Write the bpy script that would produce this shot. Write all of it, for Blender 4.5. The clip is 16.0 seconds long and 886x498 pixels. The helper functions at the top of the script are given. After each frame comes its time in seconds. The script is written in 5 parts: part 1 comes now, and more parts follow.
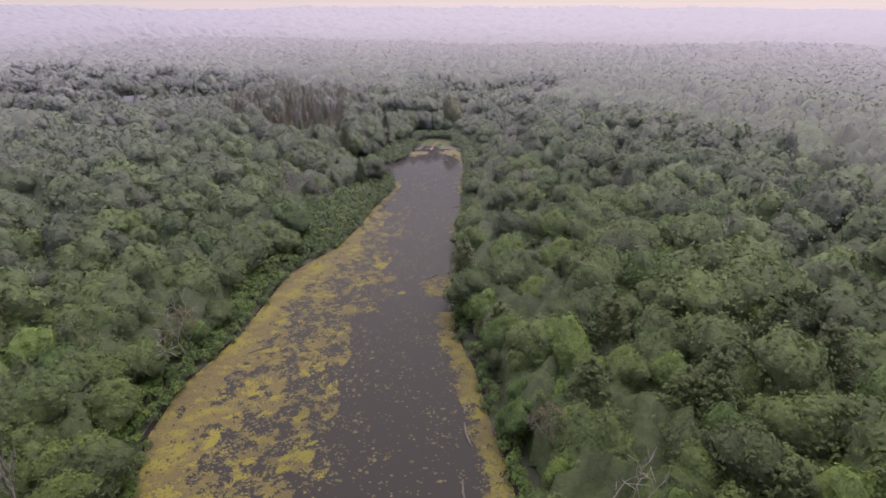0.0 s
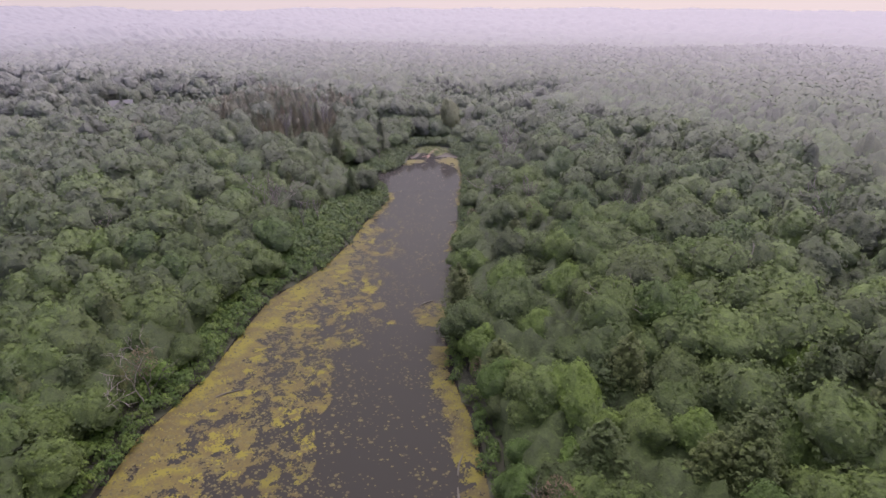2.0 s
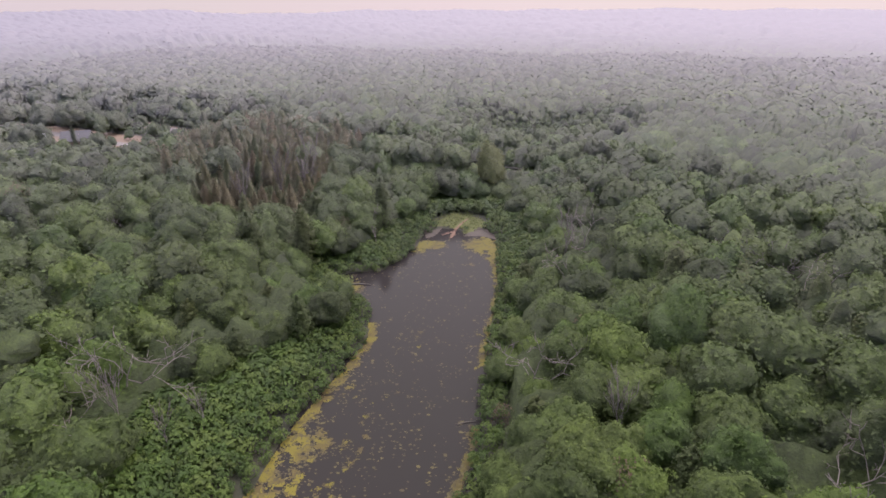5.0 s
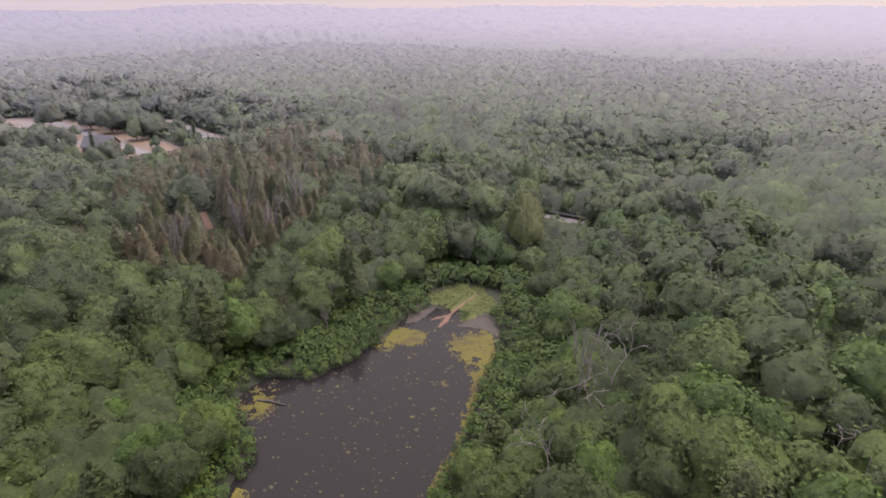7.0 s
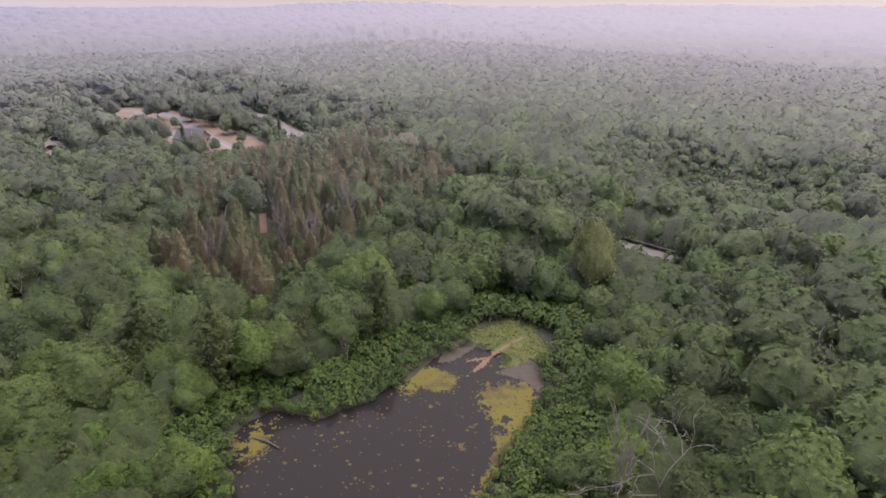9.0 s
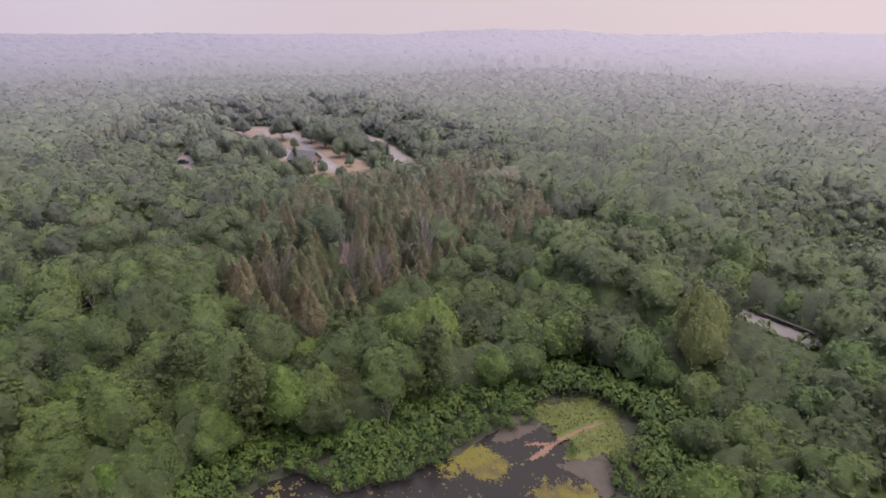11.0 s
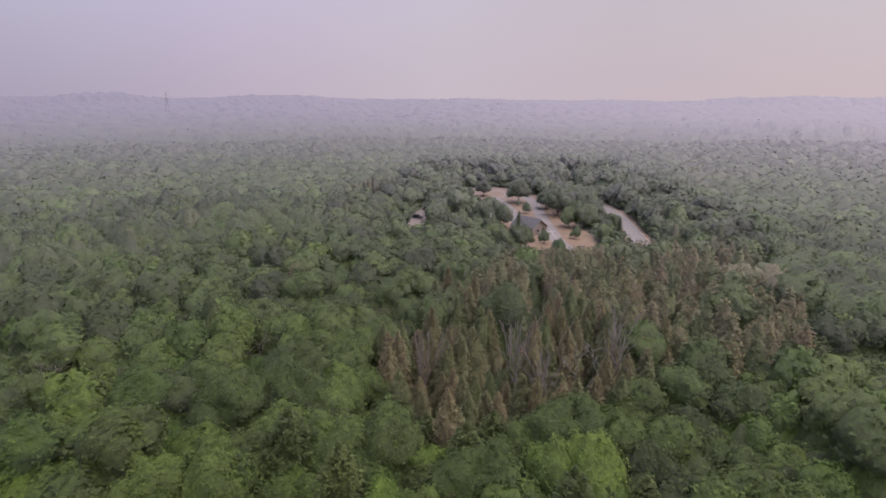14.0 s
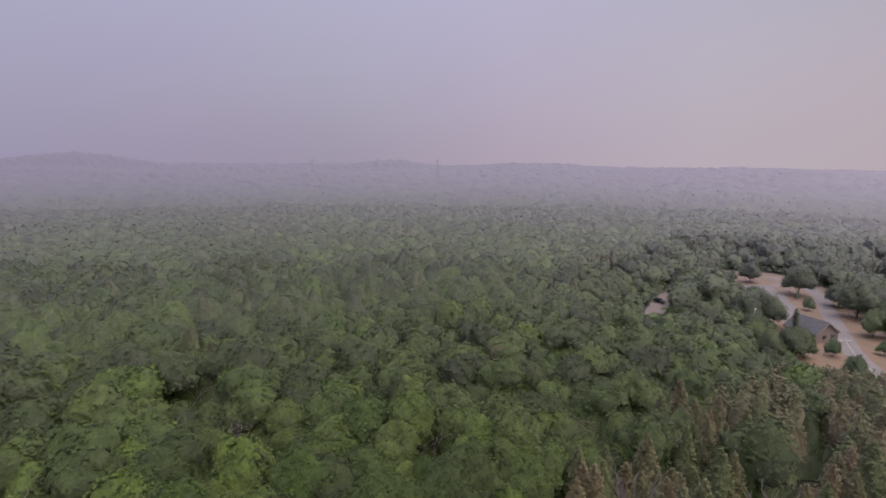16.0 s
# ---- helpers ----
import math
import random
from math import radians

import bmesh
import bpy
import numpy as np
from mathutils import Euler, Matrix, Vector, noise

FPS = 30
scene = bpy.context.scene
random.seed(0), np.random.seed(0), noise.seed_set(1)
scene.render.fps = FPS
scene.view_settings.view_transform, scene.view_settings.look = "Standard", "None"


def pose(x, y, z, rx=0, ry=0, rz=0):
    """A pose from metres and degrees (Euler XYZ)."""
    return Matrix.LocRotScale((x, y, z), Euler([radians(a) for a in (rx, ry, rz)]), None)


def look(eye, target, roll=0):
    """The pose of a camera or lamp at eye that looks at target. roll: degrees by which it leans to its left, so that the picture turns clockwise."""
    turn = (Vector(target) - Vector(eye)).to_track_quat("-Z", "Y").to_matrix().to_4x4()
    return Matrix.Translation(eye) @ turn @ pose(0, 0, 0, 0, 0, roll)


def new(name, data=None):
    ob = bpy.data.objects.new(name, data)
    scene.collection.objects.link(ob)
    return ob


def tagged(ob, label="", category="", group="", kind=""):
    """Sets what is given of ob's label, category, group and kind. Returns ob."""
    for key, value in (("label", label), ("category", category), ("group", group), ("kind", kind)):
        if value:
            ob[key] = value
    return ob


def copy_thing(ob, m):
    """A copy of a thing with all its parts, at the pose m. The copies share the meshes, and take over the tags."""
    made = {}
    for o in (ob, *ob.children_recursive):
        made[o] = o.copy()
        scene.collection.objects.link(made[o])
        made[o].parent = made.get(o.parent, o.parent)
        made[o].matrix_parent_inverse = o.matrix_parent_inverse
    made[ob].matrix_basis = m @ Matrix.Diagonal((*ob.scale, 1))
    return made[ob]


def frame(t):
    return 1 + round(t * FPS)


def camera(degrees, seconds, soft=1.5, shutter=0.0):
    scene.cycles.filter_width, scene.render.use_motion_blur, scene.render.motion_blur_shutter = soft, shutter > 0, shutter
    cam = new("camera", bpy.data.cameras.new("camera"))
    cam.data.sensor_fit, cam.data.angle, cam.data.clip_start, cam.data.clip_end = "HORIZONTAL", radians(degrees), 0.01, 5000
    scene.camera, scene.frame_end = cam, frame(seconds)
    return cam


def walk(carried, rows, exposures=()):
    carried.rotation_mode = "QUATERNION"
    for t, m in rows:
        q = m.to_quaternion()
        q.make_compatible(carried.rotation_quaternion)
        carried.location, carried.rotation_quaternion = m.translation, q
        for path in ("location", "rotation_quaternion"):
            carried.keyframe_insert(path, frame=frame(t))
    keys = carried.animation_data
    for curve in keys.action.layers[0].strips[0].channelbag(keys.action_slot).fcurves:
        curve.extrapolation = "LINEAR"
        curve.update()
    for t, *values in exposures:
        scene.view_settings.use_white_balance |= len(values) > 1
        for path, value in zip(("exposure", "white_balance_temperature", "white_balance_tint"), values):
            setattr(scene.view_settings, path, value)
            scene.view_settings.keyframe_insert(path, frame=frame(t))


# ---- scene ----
cam = camera(76.0, 16.0, soft=1.65)
METRES, EYE, TILT, LEAN, TURN = 220.0, 54.27, -23.3, 0.0, 0.0
UNIT = METRES / 300.0        # the plan below is drawn in units of 0.733 m and brought to metres at the end
ROWS = [
    (0.0, 0.0, 0.0, 0.0, -0.0, 0.0, 0.0),
    (0.5, 0.0012, 0.0123, 0.0052, -0.0, 0.03, -0.01),
    (1.0, 0.0027, 0.0243, 0.0104, 0.01, 0.05, -0.02),
    (1.5, 0.0039, 0.0362, 0.0155, -0.0, 0.07, -0.04),
    (2.0, 0.0054, 0.0483, 0.0207, 0.01, 0.11, -0.04),
    (2.5, 0.007, 0.0607, 0.0259, 0.05, 0.15, -0.07),
    (3.0, 0.0097, 0.089, 0.0385, 0.06, 0.18, -0.12),
    (3.5, 0.0159, 0.1542, 0.0673, 0.22, 0.25, -0.09),
    (3.8, 0.0159, 0.1979, 0.0864, 0.3, 0.23, -0.1),
    (3.9, 0.0159, 0.2125, 0.0928, 5.3, 0.2, -2.36),
    (4.0, 0.0158, 0.2271, 0.0992, 5.4, 0.19, -2.4),
    (4.5, 0.011, 0.305, 0.1339, 5.6, 0.14, -2.4),
    (5.0, 0.0359, 0.3819, 0.168, 5.74, 0.12, -2.21),
    (7.5, 0.1199, 0.611, 0.2698, 19.78, -1.66, -8.51),
    (8.0, 0.1247, 0.627, 0.2764, 21.56, -1.95, -9.22),
    (8.5, 0.1284, 0.6431, 0.283, 24.59, -2.47, -10.41),
    (9.0, 0.1314, 0.6589, 0.2896, 27.79, -3.1, -11.64),
    (11.5, 0.1303, 0.7391, 0.3238, 43.79, -3.85, -16.94),
    (12.0, 0.1264, 0.7546, 0.33, 47.16, -4.03, -17.9),
    (12.5, 0.1215, 0.7694, 0.3359, 52.63, -4.88, -19.33),
    (13.0, 0.1155, 0.784, 0.342, 58.22, -5.68, -20.52),
    (13.5, 0.1083, 0.7979, 0.3479, 63.18, -6.27, -21.44),
    (14.0, 0.0998, 0.8117, 0.3532, 68.29, -6.96, -22.22),
    (14.5, 0.0898, 0.8241, 0.3582, 73.29, -7.67, -22.83),
    (15.0, 0.0776, 0.8345, 0.3631, 79.87, -9.11, -23.47),
    (15.5, 0.064, 0.8428, 0.3665, 86.94, -10.72, -23.8),
    (15.9, 0.0345, 0.8502, 0.3687, 90.9, -11.2, -23.8),
    (16.0, 0.0267, 0.852, 0.3692, 95.71, -11.26, -23.72),
]
walk(cam, [(t, pose(0, 0, EYE, TILT, LEAN, TURN) @ pose(METRES * x, METRES * y, METRES * z, 90 + pitch, roll, yaw)) for t, x, y, z, yaw, pitch, roll in ROWS],
     exposures=[(0.0, 0.22), (5.0, 0.25), (9.0, 0.21), (12.5, 0.05), (14.5, -0.19), (16.0, -0.38)])

# ---------------------------------------------------------------- sky and sun
SUN_AZ, SUN_EL = radians(-25), radians(72)     # counted from +y towards -x; smoky sun ahead and to the right
world = bpy.data.worlds.new("smoky_sky")
scene.world = world
world.use_nodes = True
wn = world.node_tree
wn.nodes.clear()


def nd(nt, kind, **sets):
    n = nt.nodes.new(kind)
    for k, v in sets.items():
        n.inputs[k.replace("_", " ")].default_value = v
    return n


def ln(nt, a, b):
    nt.links.new(a, b)


def ramp(nt, fac, stops, interp="LINEAR"):
    r = nt.nodes.new("ShaderNodeValToRGB")
    r.color_ramp.interpolation = interp
    el = r.color_ramp.elements
    el[0].position, el[0].color = stops[0][0], (*stops[0][1], 1)
    el[1].position, el[1].color = stops[-1][0], (*stops[-1][1], 1)
    for p, c in stops[1:-1]:
        e = el.new(p)
        e.color = (*c, 1)
    if fac is not None:
        ln(nt, fac, r.inputs[0])
    return r.outputs[0]


def maths(nt, op, a, b=None, clamp=False):
    m = nt.nodes.new("ShaderNodeMath")
    m.operation, m.use_clamp = op, clamp
    for i, v in enumerate((a, b)):
        if v is None:
            continue
        if isinstance(v, (int, float)):
            m.inputs[i].default_value = v
        else:
            ln(nt, v, m.inputs[i])
    return m.outputs[0]


def mixc(nt, fac, a, b, blend="MIX"):
    m = nt.nodes.new("ShaderNodeMix")
    m.data_type, m.blend_type = "RGBA", blend
    for i, v in ((0, fac), (6, a), (7, b)):
        if isinstance(v, (int, float)):
            m.inputs[i].default_value = v
        elif isinstance(v, tuple):
            m.inputs[i].default_value = (*v, 1)
        else:
            ln(nt, v, m.inputs[i])
    return m.outputs[2]


sky = wn.nodes.new("ShaderNodeTexSky")
sky.sky_type, sky.sun_disc = "NISHITA", False
sky.sun_elevation, sky.sun_rotation = SUN_EL, -SUN_AZ
sky.dust_density, sky.air_density, sky.ozone_density = 6.0, 1.2, 1.0
co = wn.nodes.new("ShaderNodeTexCoord")
sep = wn.nodes.new("ShaderNodeSeparateXYZ")
ln(wn, co.outputs["Generated"], sep.inputs[0])
# smoke: pink and bright towards the sun, mauve grey away from it, greyer overhead
dotn = wn.nodes.new("ShaderNodeVectorMath")
dotn.operation = "DOT_PRODUCT"
ln(wn, co.outputs["Generated"], dotn.inputs[0])
dotn.inputs[1].default_value = (-math.sin(SUN_AZ), math.cos(SUN_AZ), 0.0)
az = maths(wn, "MULTIPLY_ADD", dotn.outputs["Value"], 0.5)
az.node.inputs[2].default_value = 0.5
low = ramp(wn, az, [(0.0, (0.455, 0.415, 0.58)), (0.17, (0.465, 0.412, 0.55)), (0.3, (0.575, 0.497, 0.62)), (0.45, (0.65, 0.56, 0.64)), (0.6, (0.645, 0.546, 0.605)), (0.8, (0.69, 0.573, 0.605)), (1.0, (0.79, 0.647, 0.665))])
high = ramp(wn, az, [(0.0, (0.55, 0.555, 0.75)), (0.3, (0.62, 0.60, 0.80)), (0.6, (0.56, 0.53, 0.62)), (1.0, (0.685, 0.63, 0.685))])
up = maths(wn, "MULTIPLY", sep.outputs[2], 3.2, True)
smoke = mixc(wn, up, low, high)
# thinner smoke and more light overhead
over = maths(wn, "MULTIPLY", maths(wn, "SUBTRACT", sep.outputs[2], 0.28, True), 1.35)
bright = ramp(wn, az, [(0.0, (0.16, 0.18, 0.28)), (0.3, (0.28, 0.29, 0.39)), (0.5, (0.88, 0.86, 0.89)), (0.8, (1.65, 1.53, 1.47)), (1.0, (2.15, 1.96, 1.86))])
bright = mixc(wn, 1.0, bright, (3.3, 3.3, 3.3), "MULTIPLY")
smoke = mixc(wn, over, smoke, bright)
wisps = nd(wn, "ShaderNodeTexNoise", Scale=2.2, Detail=3.0)
ln(wn, co.outputs["Generated"], wisps.inputs["Vector"])
smoke = mixc(wn, 0.06, smoke, wisps.outputs["Color"], "OVERLAY")
bg1, bg2 = nd(wn, "ShaderNodeBackground", Strength=0.012), nd(wn, "ShaderNodeBackground", Strength=0.95)
ln(wn, sky.outputs[0], bg1.inputs[0])
ln(wn, smoke, bg2.inputs[0])
addw = wn.nodes.new("ShaderNodeAddShader")
ln(wn, bg1.outputs[0], addw.inputs[0])
ln(wn, bg2.outputs[0], addw.inputs[1])
wout = wn.nodes.new("ShaderNodeOutputWorld")
ln(wn, addw.outputs[0], wout.inputs[0])

sun = new("sun", bpy.data.lights.new("sun", "SUN"))
sun.data.energy, sun.data.angle, sun.data.color = 0.6, radians(14), (1.0, 0.86, 0.74)
sun_way = Vector((-math.sin(SUN_AZ) * math.cos(SUN_EL), math.cos(SUN_AZ) * math.cos(SUN_EL), math.sin(SUN_EL)))
sun.matrix_world = look(Vector((0, 300, 0)) + 500 * sun_way, (0, 300, 0))

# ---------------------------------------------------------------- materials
# lilac-grey of the smoke haze that finish() lays over surfaces as gloss
HAZE_TONE = (0.292, 0.272, 0.326, 1)
HAZE_RATE = 0.088      # how fast the imitated haze thickens towards grazing view


def material(name):
    m = bpy.data.materials.new(name)
    m.use_nodes = True
    m.node_tree.nodes.clear()
    return m, m.node_tree


def finish(nt, shader, haze_gloss=1.0, normal=None):
    """Imitates distance haze: a soft lilac gloss over the surface that grows towards grazing view."""
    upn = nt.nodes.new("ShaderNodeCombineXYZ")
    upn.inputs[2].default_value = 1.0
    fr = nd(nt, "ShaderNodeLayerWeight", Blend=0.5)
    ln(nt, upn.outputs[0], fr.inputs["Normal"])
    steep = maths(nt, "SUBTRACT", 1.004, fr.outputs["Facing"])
    k = maths(nt, "SUBTRACT", 1.0, maths(nt, "POWER", math.e, maths(nt, "MULTIPLY", -haze_gloss, maths(nt, "POWER", maths(nt, "DIVIDE", HAZE_RATE, steep), 1.35))), True)
    gl = nd(nt, "ShaderNodeBsdfGlossy", Roughness=0.68, Color=HAZE_TONE)
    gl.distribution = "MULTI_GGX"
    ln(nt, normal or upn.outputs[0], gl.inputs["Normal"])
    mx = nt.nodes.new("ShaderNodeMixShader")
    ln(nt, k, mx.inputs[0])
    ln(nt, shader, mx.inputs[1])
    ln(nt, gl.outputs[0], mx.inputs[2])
    out = nt.nodes.new("ShaderNodeOutputMaterial")
    ln(nt, mx.outputs[0], out.inputs[0])


def world_noise(nt, scale, detail=3.0):
    g = nt.nodes.new("ShaderNodeNewGeometry")
    n = nd(nt, "ShaderNodeTexNoise", Scale=scale, Detail=detail)
    ln(nt, g.outputs["Position"], n.inputs["Vector"])
    return n.outputs[0], g


def leafy(name, stops, through_light=0.2, leaf_var=0.42, mottle=0.0, haze_gloss=1.0, relief=0.45):
    """Foliage: a hue for each tree, a shade for each leaf spray, and slow drifts over the woods."""
    m, nt = material(name)
    info = nt.nodes.new("ShaderNodeObjectInfo")
    at = nt.nodes.new("ShaderNodeAttribute")
    at.attribute_name = "tint"
    v = maths(nt, "FRACT", maths(nt, "ADD", info.outputs["Random"], at.outputs["Fac"]))
    col = ramp(nt, v, stops)
    drift, g = world_noise(nt, 0.035)
    col = mixc(nt, 0.25, col, ramp(nt, drift, [(0.3, (0.38, 0.42, 0.40)), (0.7, (0.64, 0.60, 0.54))]), "OVERLAY")
    isl = ramp(nt, g.outputs["Random Per Island"], [(0.0, (0.22, 0.24, 0.24)), (0.5, (0.46, 0.47, 0.46)), (1.0, (0.76, 0.75, 0.66))])
    col = mixc(nt, leaf_var, col, isl, "OVERLAY")
    if mottle:
        for fine_scale in (3.0, 0.9, 0.22):
            fine, _ = world_noise(nt, fine_scale, 3.0)
            col = mixc(nt, mottle, col, ramp(nt, fine, [(0.32, (0.22, 0.24, 0.24)), (0.68, (0.74, 0.74, 0.66))]), "OVERLAY")
    d = nd(nt, "ShaderNodeBsdfDiffuse", Roughness=0.4)
    t = nt.nodes.new("ShaderNodeBsdfTranslucent")
    ln(nt, col, d.inputs[0])
    ln(nt, col, t.inputs[0])
    # the leaves of a spray lie at many angles: shade it by the outside of its clump and towards the sky
    out = nt.nodes.new("ShaderNodeAttribute")
    out.attribute_name = "out"
    turn = nt.nodes.new("ShaderNodeVectorTransform")
    turn.vector_type, turn.convert_from, turn.convert_to = "VECTOR", "OBJECT", "WORLD"
    ln(nt, out.outputs["Vector"], turn.inputs[0])
    part_out = nt.nodes.new("ShaderNodeVectorMath")
    part_out.operation = "MULTIPLY"
    ln(nt, turn.outputs[0], part_out.inputs[0])
    part_out.inputs[1].default_value = (0.32, 0.32, 0.32)
    bend = nt.nodes.new("ShaderNodeVectorMath")
    bend.operation = "MULTIPLY_ADD"
    ln(nt, g.outputs["Normal"], bend.inputs[0])
    bend.inputs[1].default_value, bend.inputs[2].default_value = (0.3, 0.3, 0.3), (0, 0, 0.45)
    both = nt.nodes.new("ShaderNodeVectorMath")
    both.operation = "ADD"
    ln(nt, bend.outputs[0], both.inputs[0])
    ln(nt, part_out.outputs[0], both.inputs[1])
    soft_n = nt.nodes.new("ShaderNodeVectorMath")
    soft_n.operation = "NORMALIZE"
    ln(nt, both.outputs[0], soft_n.inputs[0])
    # leaf clumps stand out from one another
    c1, _ = world_noise(nt, 1.1, 3.0)
    c2, _ = world_noise(nt, 3.6, 2.0)
    clump = nd(nt, "ShaderNodeBump", Strength=1.0, Distance=relief)
    ln(nt, maths(nt, "ADD", c1, maths(nt, "MULTIPLY", c2, 0.35)), clump.inputs["Height"])
    ln(nt, soft_n.outputs[0], clump.inputs["Normal"])
    ln(nt, clump.outputs[0], d.inputs["Normal"])
    mx = nt.nodes.new("ShaderNodeMixShader")
    mx.inputs[0].default_value = through_light
    ln(nt, d.outputs[0], mx.inputs[1])
    ln(nt, t.outputs[0], mx.inputs[2])
    lift = nt.nodes.new("ShaderNodeVectorMath")
    lift.operation = "ADD"
    ln(nt, soft_n.outputs[0], lift.inputs[0])
    lift.inputs[1].default_value = (0, 0, 2.5)
    haze_n = nt.nodes.new("ShaderNodeVectorMath")
    haze_n.operation = "NORMALIZE"
    ln(nt, lift.outputs[0], haze_n.inputs[0])
    # haze imitated on the foliage, its gloss turned mostly to the sky
    finish(nt, mx.outputs[0], haze_gloss, haze_n.outputs[0])
    return m


def rough_mat(name, stops, scale, bump=0.0, rough=0.85, haze_gloss=1.0):
    """A matt surface with patches at one size and grain at another."""
    m, nt = material(name)
    n1, g = world_noise(nt, scale, 4.0)
    n2, _ = world_noise(nt, scale * 14, 2.0)
    k = maths(nt, "MULTIPLY", n1, 0.7)
    s = maths(nt, "ADD", k, maths(nt, "MULTIPLY", n2, 0.3))
    col = ramp(nt, s, stops)
    p = nd(nt, "ShaderNodeBsdfPrincipled", Roughness=rough, Base_Color=(1, 1, 1, 1))
    ln(nt, col, p.inputs["Base Color"])
    p.inputs["Specular IOR Level"].default_value = 0.25
    if bump:
        b = nd(nt, "ShaderNodeBump", Strength=bump, Distance=0.05)
        ln(nt, n2, b.inputs["Height"])
        ln(nt, b.outputs[0], p.inputs["Normal"])
    # the same imitated haze over the matt colour
    finish(nt, p.outputs[0], haze_gloss)
    return m


OAK = leafy("oak_leaves", [(0.0, (0.048, 0.065, 0.019)), (0.3, (0.064, 0.092, 0.023)), (0.6, (0.084, 0.114, 0.027)), (0.85, (0.087, 0.122, 0.030)), (1.0, (0.061, 0.080, 0.023))], mottle=0.32)
MAPLE = leafy("maple_leaves", [(0.0, (0.057, 0.093, 0.019)), (0.4, (0.079, 0.125, 0.023)), (0.8, (0.112, 0.156, 0.030)), (1.0, (0.069, 0.102, 0.023))], mottle=0.32)
POPLAR = leafy("poplar_leaves", [(0.0, (0.151, 0.177, 0.047)), (1.0, (0.178, 0.192, 0.055))])
PINE = leafy("pine_needles", [(0.0, (0.053, 0.075, 0.025)), (0.5, (0.073, 0.093, 0.030)), (1.0, (0.097, 0.111, 0.038))], 0.15, mottle=0.25)
RUST = leafy("browned_needles", [(0.0, (0.199, 0.163, 0.099)), (0.35, (0.161, 0.155, 0.085)), (0.7, (0.128, 0.153, 0.069)), (1.0, (0.220, 0.163, 0.104))], 0.2, mottle=0.25)
SHRUB = leafy("shrub_leaves", [(0.0, (0.054, 0.092, 0.019)), (0.5, (0.077, 0.119, 0.025)), (1.0, (0.104, 0.142, 0.032))], leaf_var=0.35, mottle=0.3)
WILTED = leafy("wilted_leaves", [(0.0, (0.120, 0.082, 0.052)), (1.0, (0.155, 0.116, 0.070))])
BARK = rough_mat("bark", [(0.3, (0.055, 0.045, 0.036)), (0.7, (0.11, 0.095, 0.08))], 1.5, 0.5)
DEADWOOD = rough_mat("bleached_wood", [(0.3, (0.135, 0.112, 0.102)), (0.7, (0.215, 0.182, 0.168))], 1.2, 0.3)
FLOOR = rough_mat("forest_floor", [(0.25, (0.020, 0.022, 0.012)), (0.5, (0.034, 0.036, 0.018)), (0.75, (0.055, 0.045, 0.028))], 0.12, 0.4)
STRAW = rough_mat("dry_grass", [(0.25, (0.120, 0.080, 0.046)), (0.5, (0.196, 0.122, 0.070)), (0.75, (0.250, 0.158, 0.096))], 0.16, 0.4)
ASPHALT = rough_mat("worn_asphalt", [(0.25, (0.15, 0.132, 0.132)), (0.5, (0.19, 0.165, 0.162)), (0.75, (0.23, 0.195, 0.19))], 0.25, 0.2)
GRAVEL = rough_mat("gravel", [(0.25, (0.17, 0.130, 0.115)), (0.75, (0.235, 0.182, 0.16))], 0.4, 0.3)
SEDGE = rough_mat("sedge", [(0.25, (0.040, 0.052, 0.018)), (0.5, (0.058, 0.072, 0.024)), (0.75, (0.080, 0.088, 0.034))], 0.3, 0.3)
MUD = rough_mat("wet_mud", [(0.25, (0.045, 0.035, 0.030)), (0.75, (0.085, 0.065, 0.048))], 0.7, 0.3)
SAND = rough_mat("red_sand", [(0.25, (0.14, 0.074, 0.050)), (0.75, (0.22, 0.122, 0.082))], 0.6, 0.3)
GRASS = rough_mat("marsh_grass", [(0.25, (0.062, 0.074, 0.016)), (0.5, (0.098, 0.112, 0.022)), (0.75, (0.145, 0.150, 0.040))], 0.5, 0.3)
DUCKWEED = leafy("duckweed", [(0.0, (0.075, 0.056, 0.026)), (0.35, (0.098, 0.075, 0.027)), (0.65, (0.122, 0.100, 0.024)), (1.0, (0.175, 0.149, 0.022))], 0.0, 0.25, relief=0.05)
PADS = leafy("lily_pads", [(0.0, (0.070, 0.056, 0.032)), (0.5, (0.098, 0.080, 0.038)), (1.0, (0.128, 0.108, 0.044))], 0.0, 0.4, relief=0.02)

WATER, nt = material("pond_water")
p = nd(nt, "ShaderNodeBsdfPrincipled", Base_Color=(0.017, 0.014, 0.0135, 1), Roughness=0.08, IOR=1.33)
p.inputs["Specular IOR Level"].default_value = 0.14
n1, _ = world_noise(nt, 1.4, 2.0)
b = nd(nt, "ShaderNodeBump", Strength=0.05, Distance=0.05)
ln(nt, n1, b.inputs["Height"])
ln(nt, b.outputs[0], p.inputs["Normal"])
# imitated haze over the pond too, at under half strength
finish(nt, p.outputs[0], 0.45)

# ---------------------------------------------------------------- mesh helpers


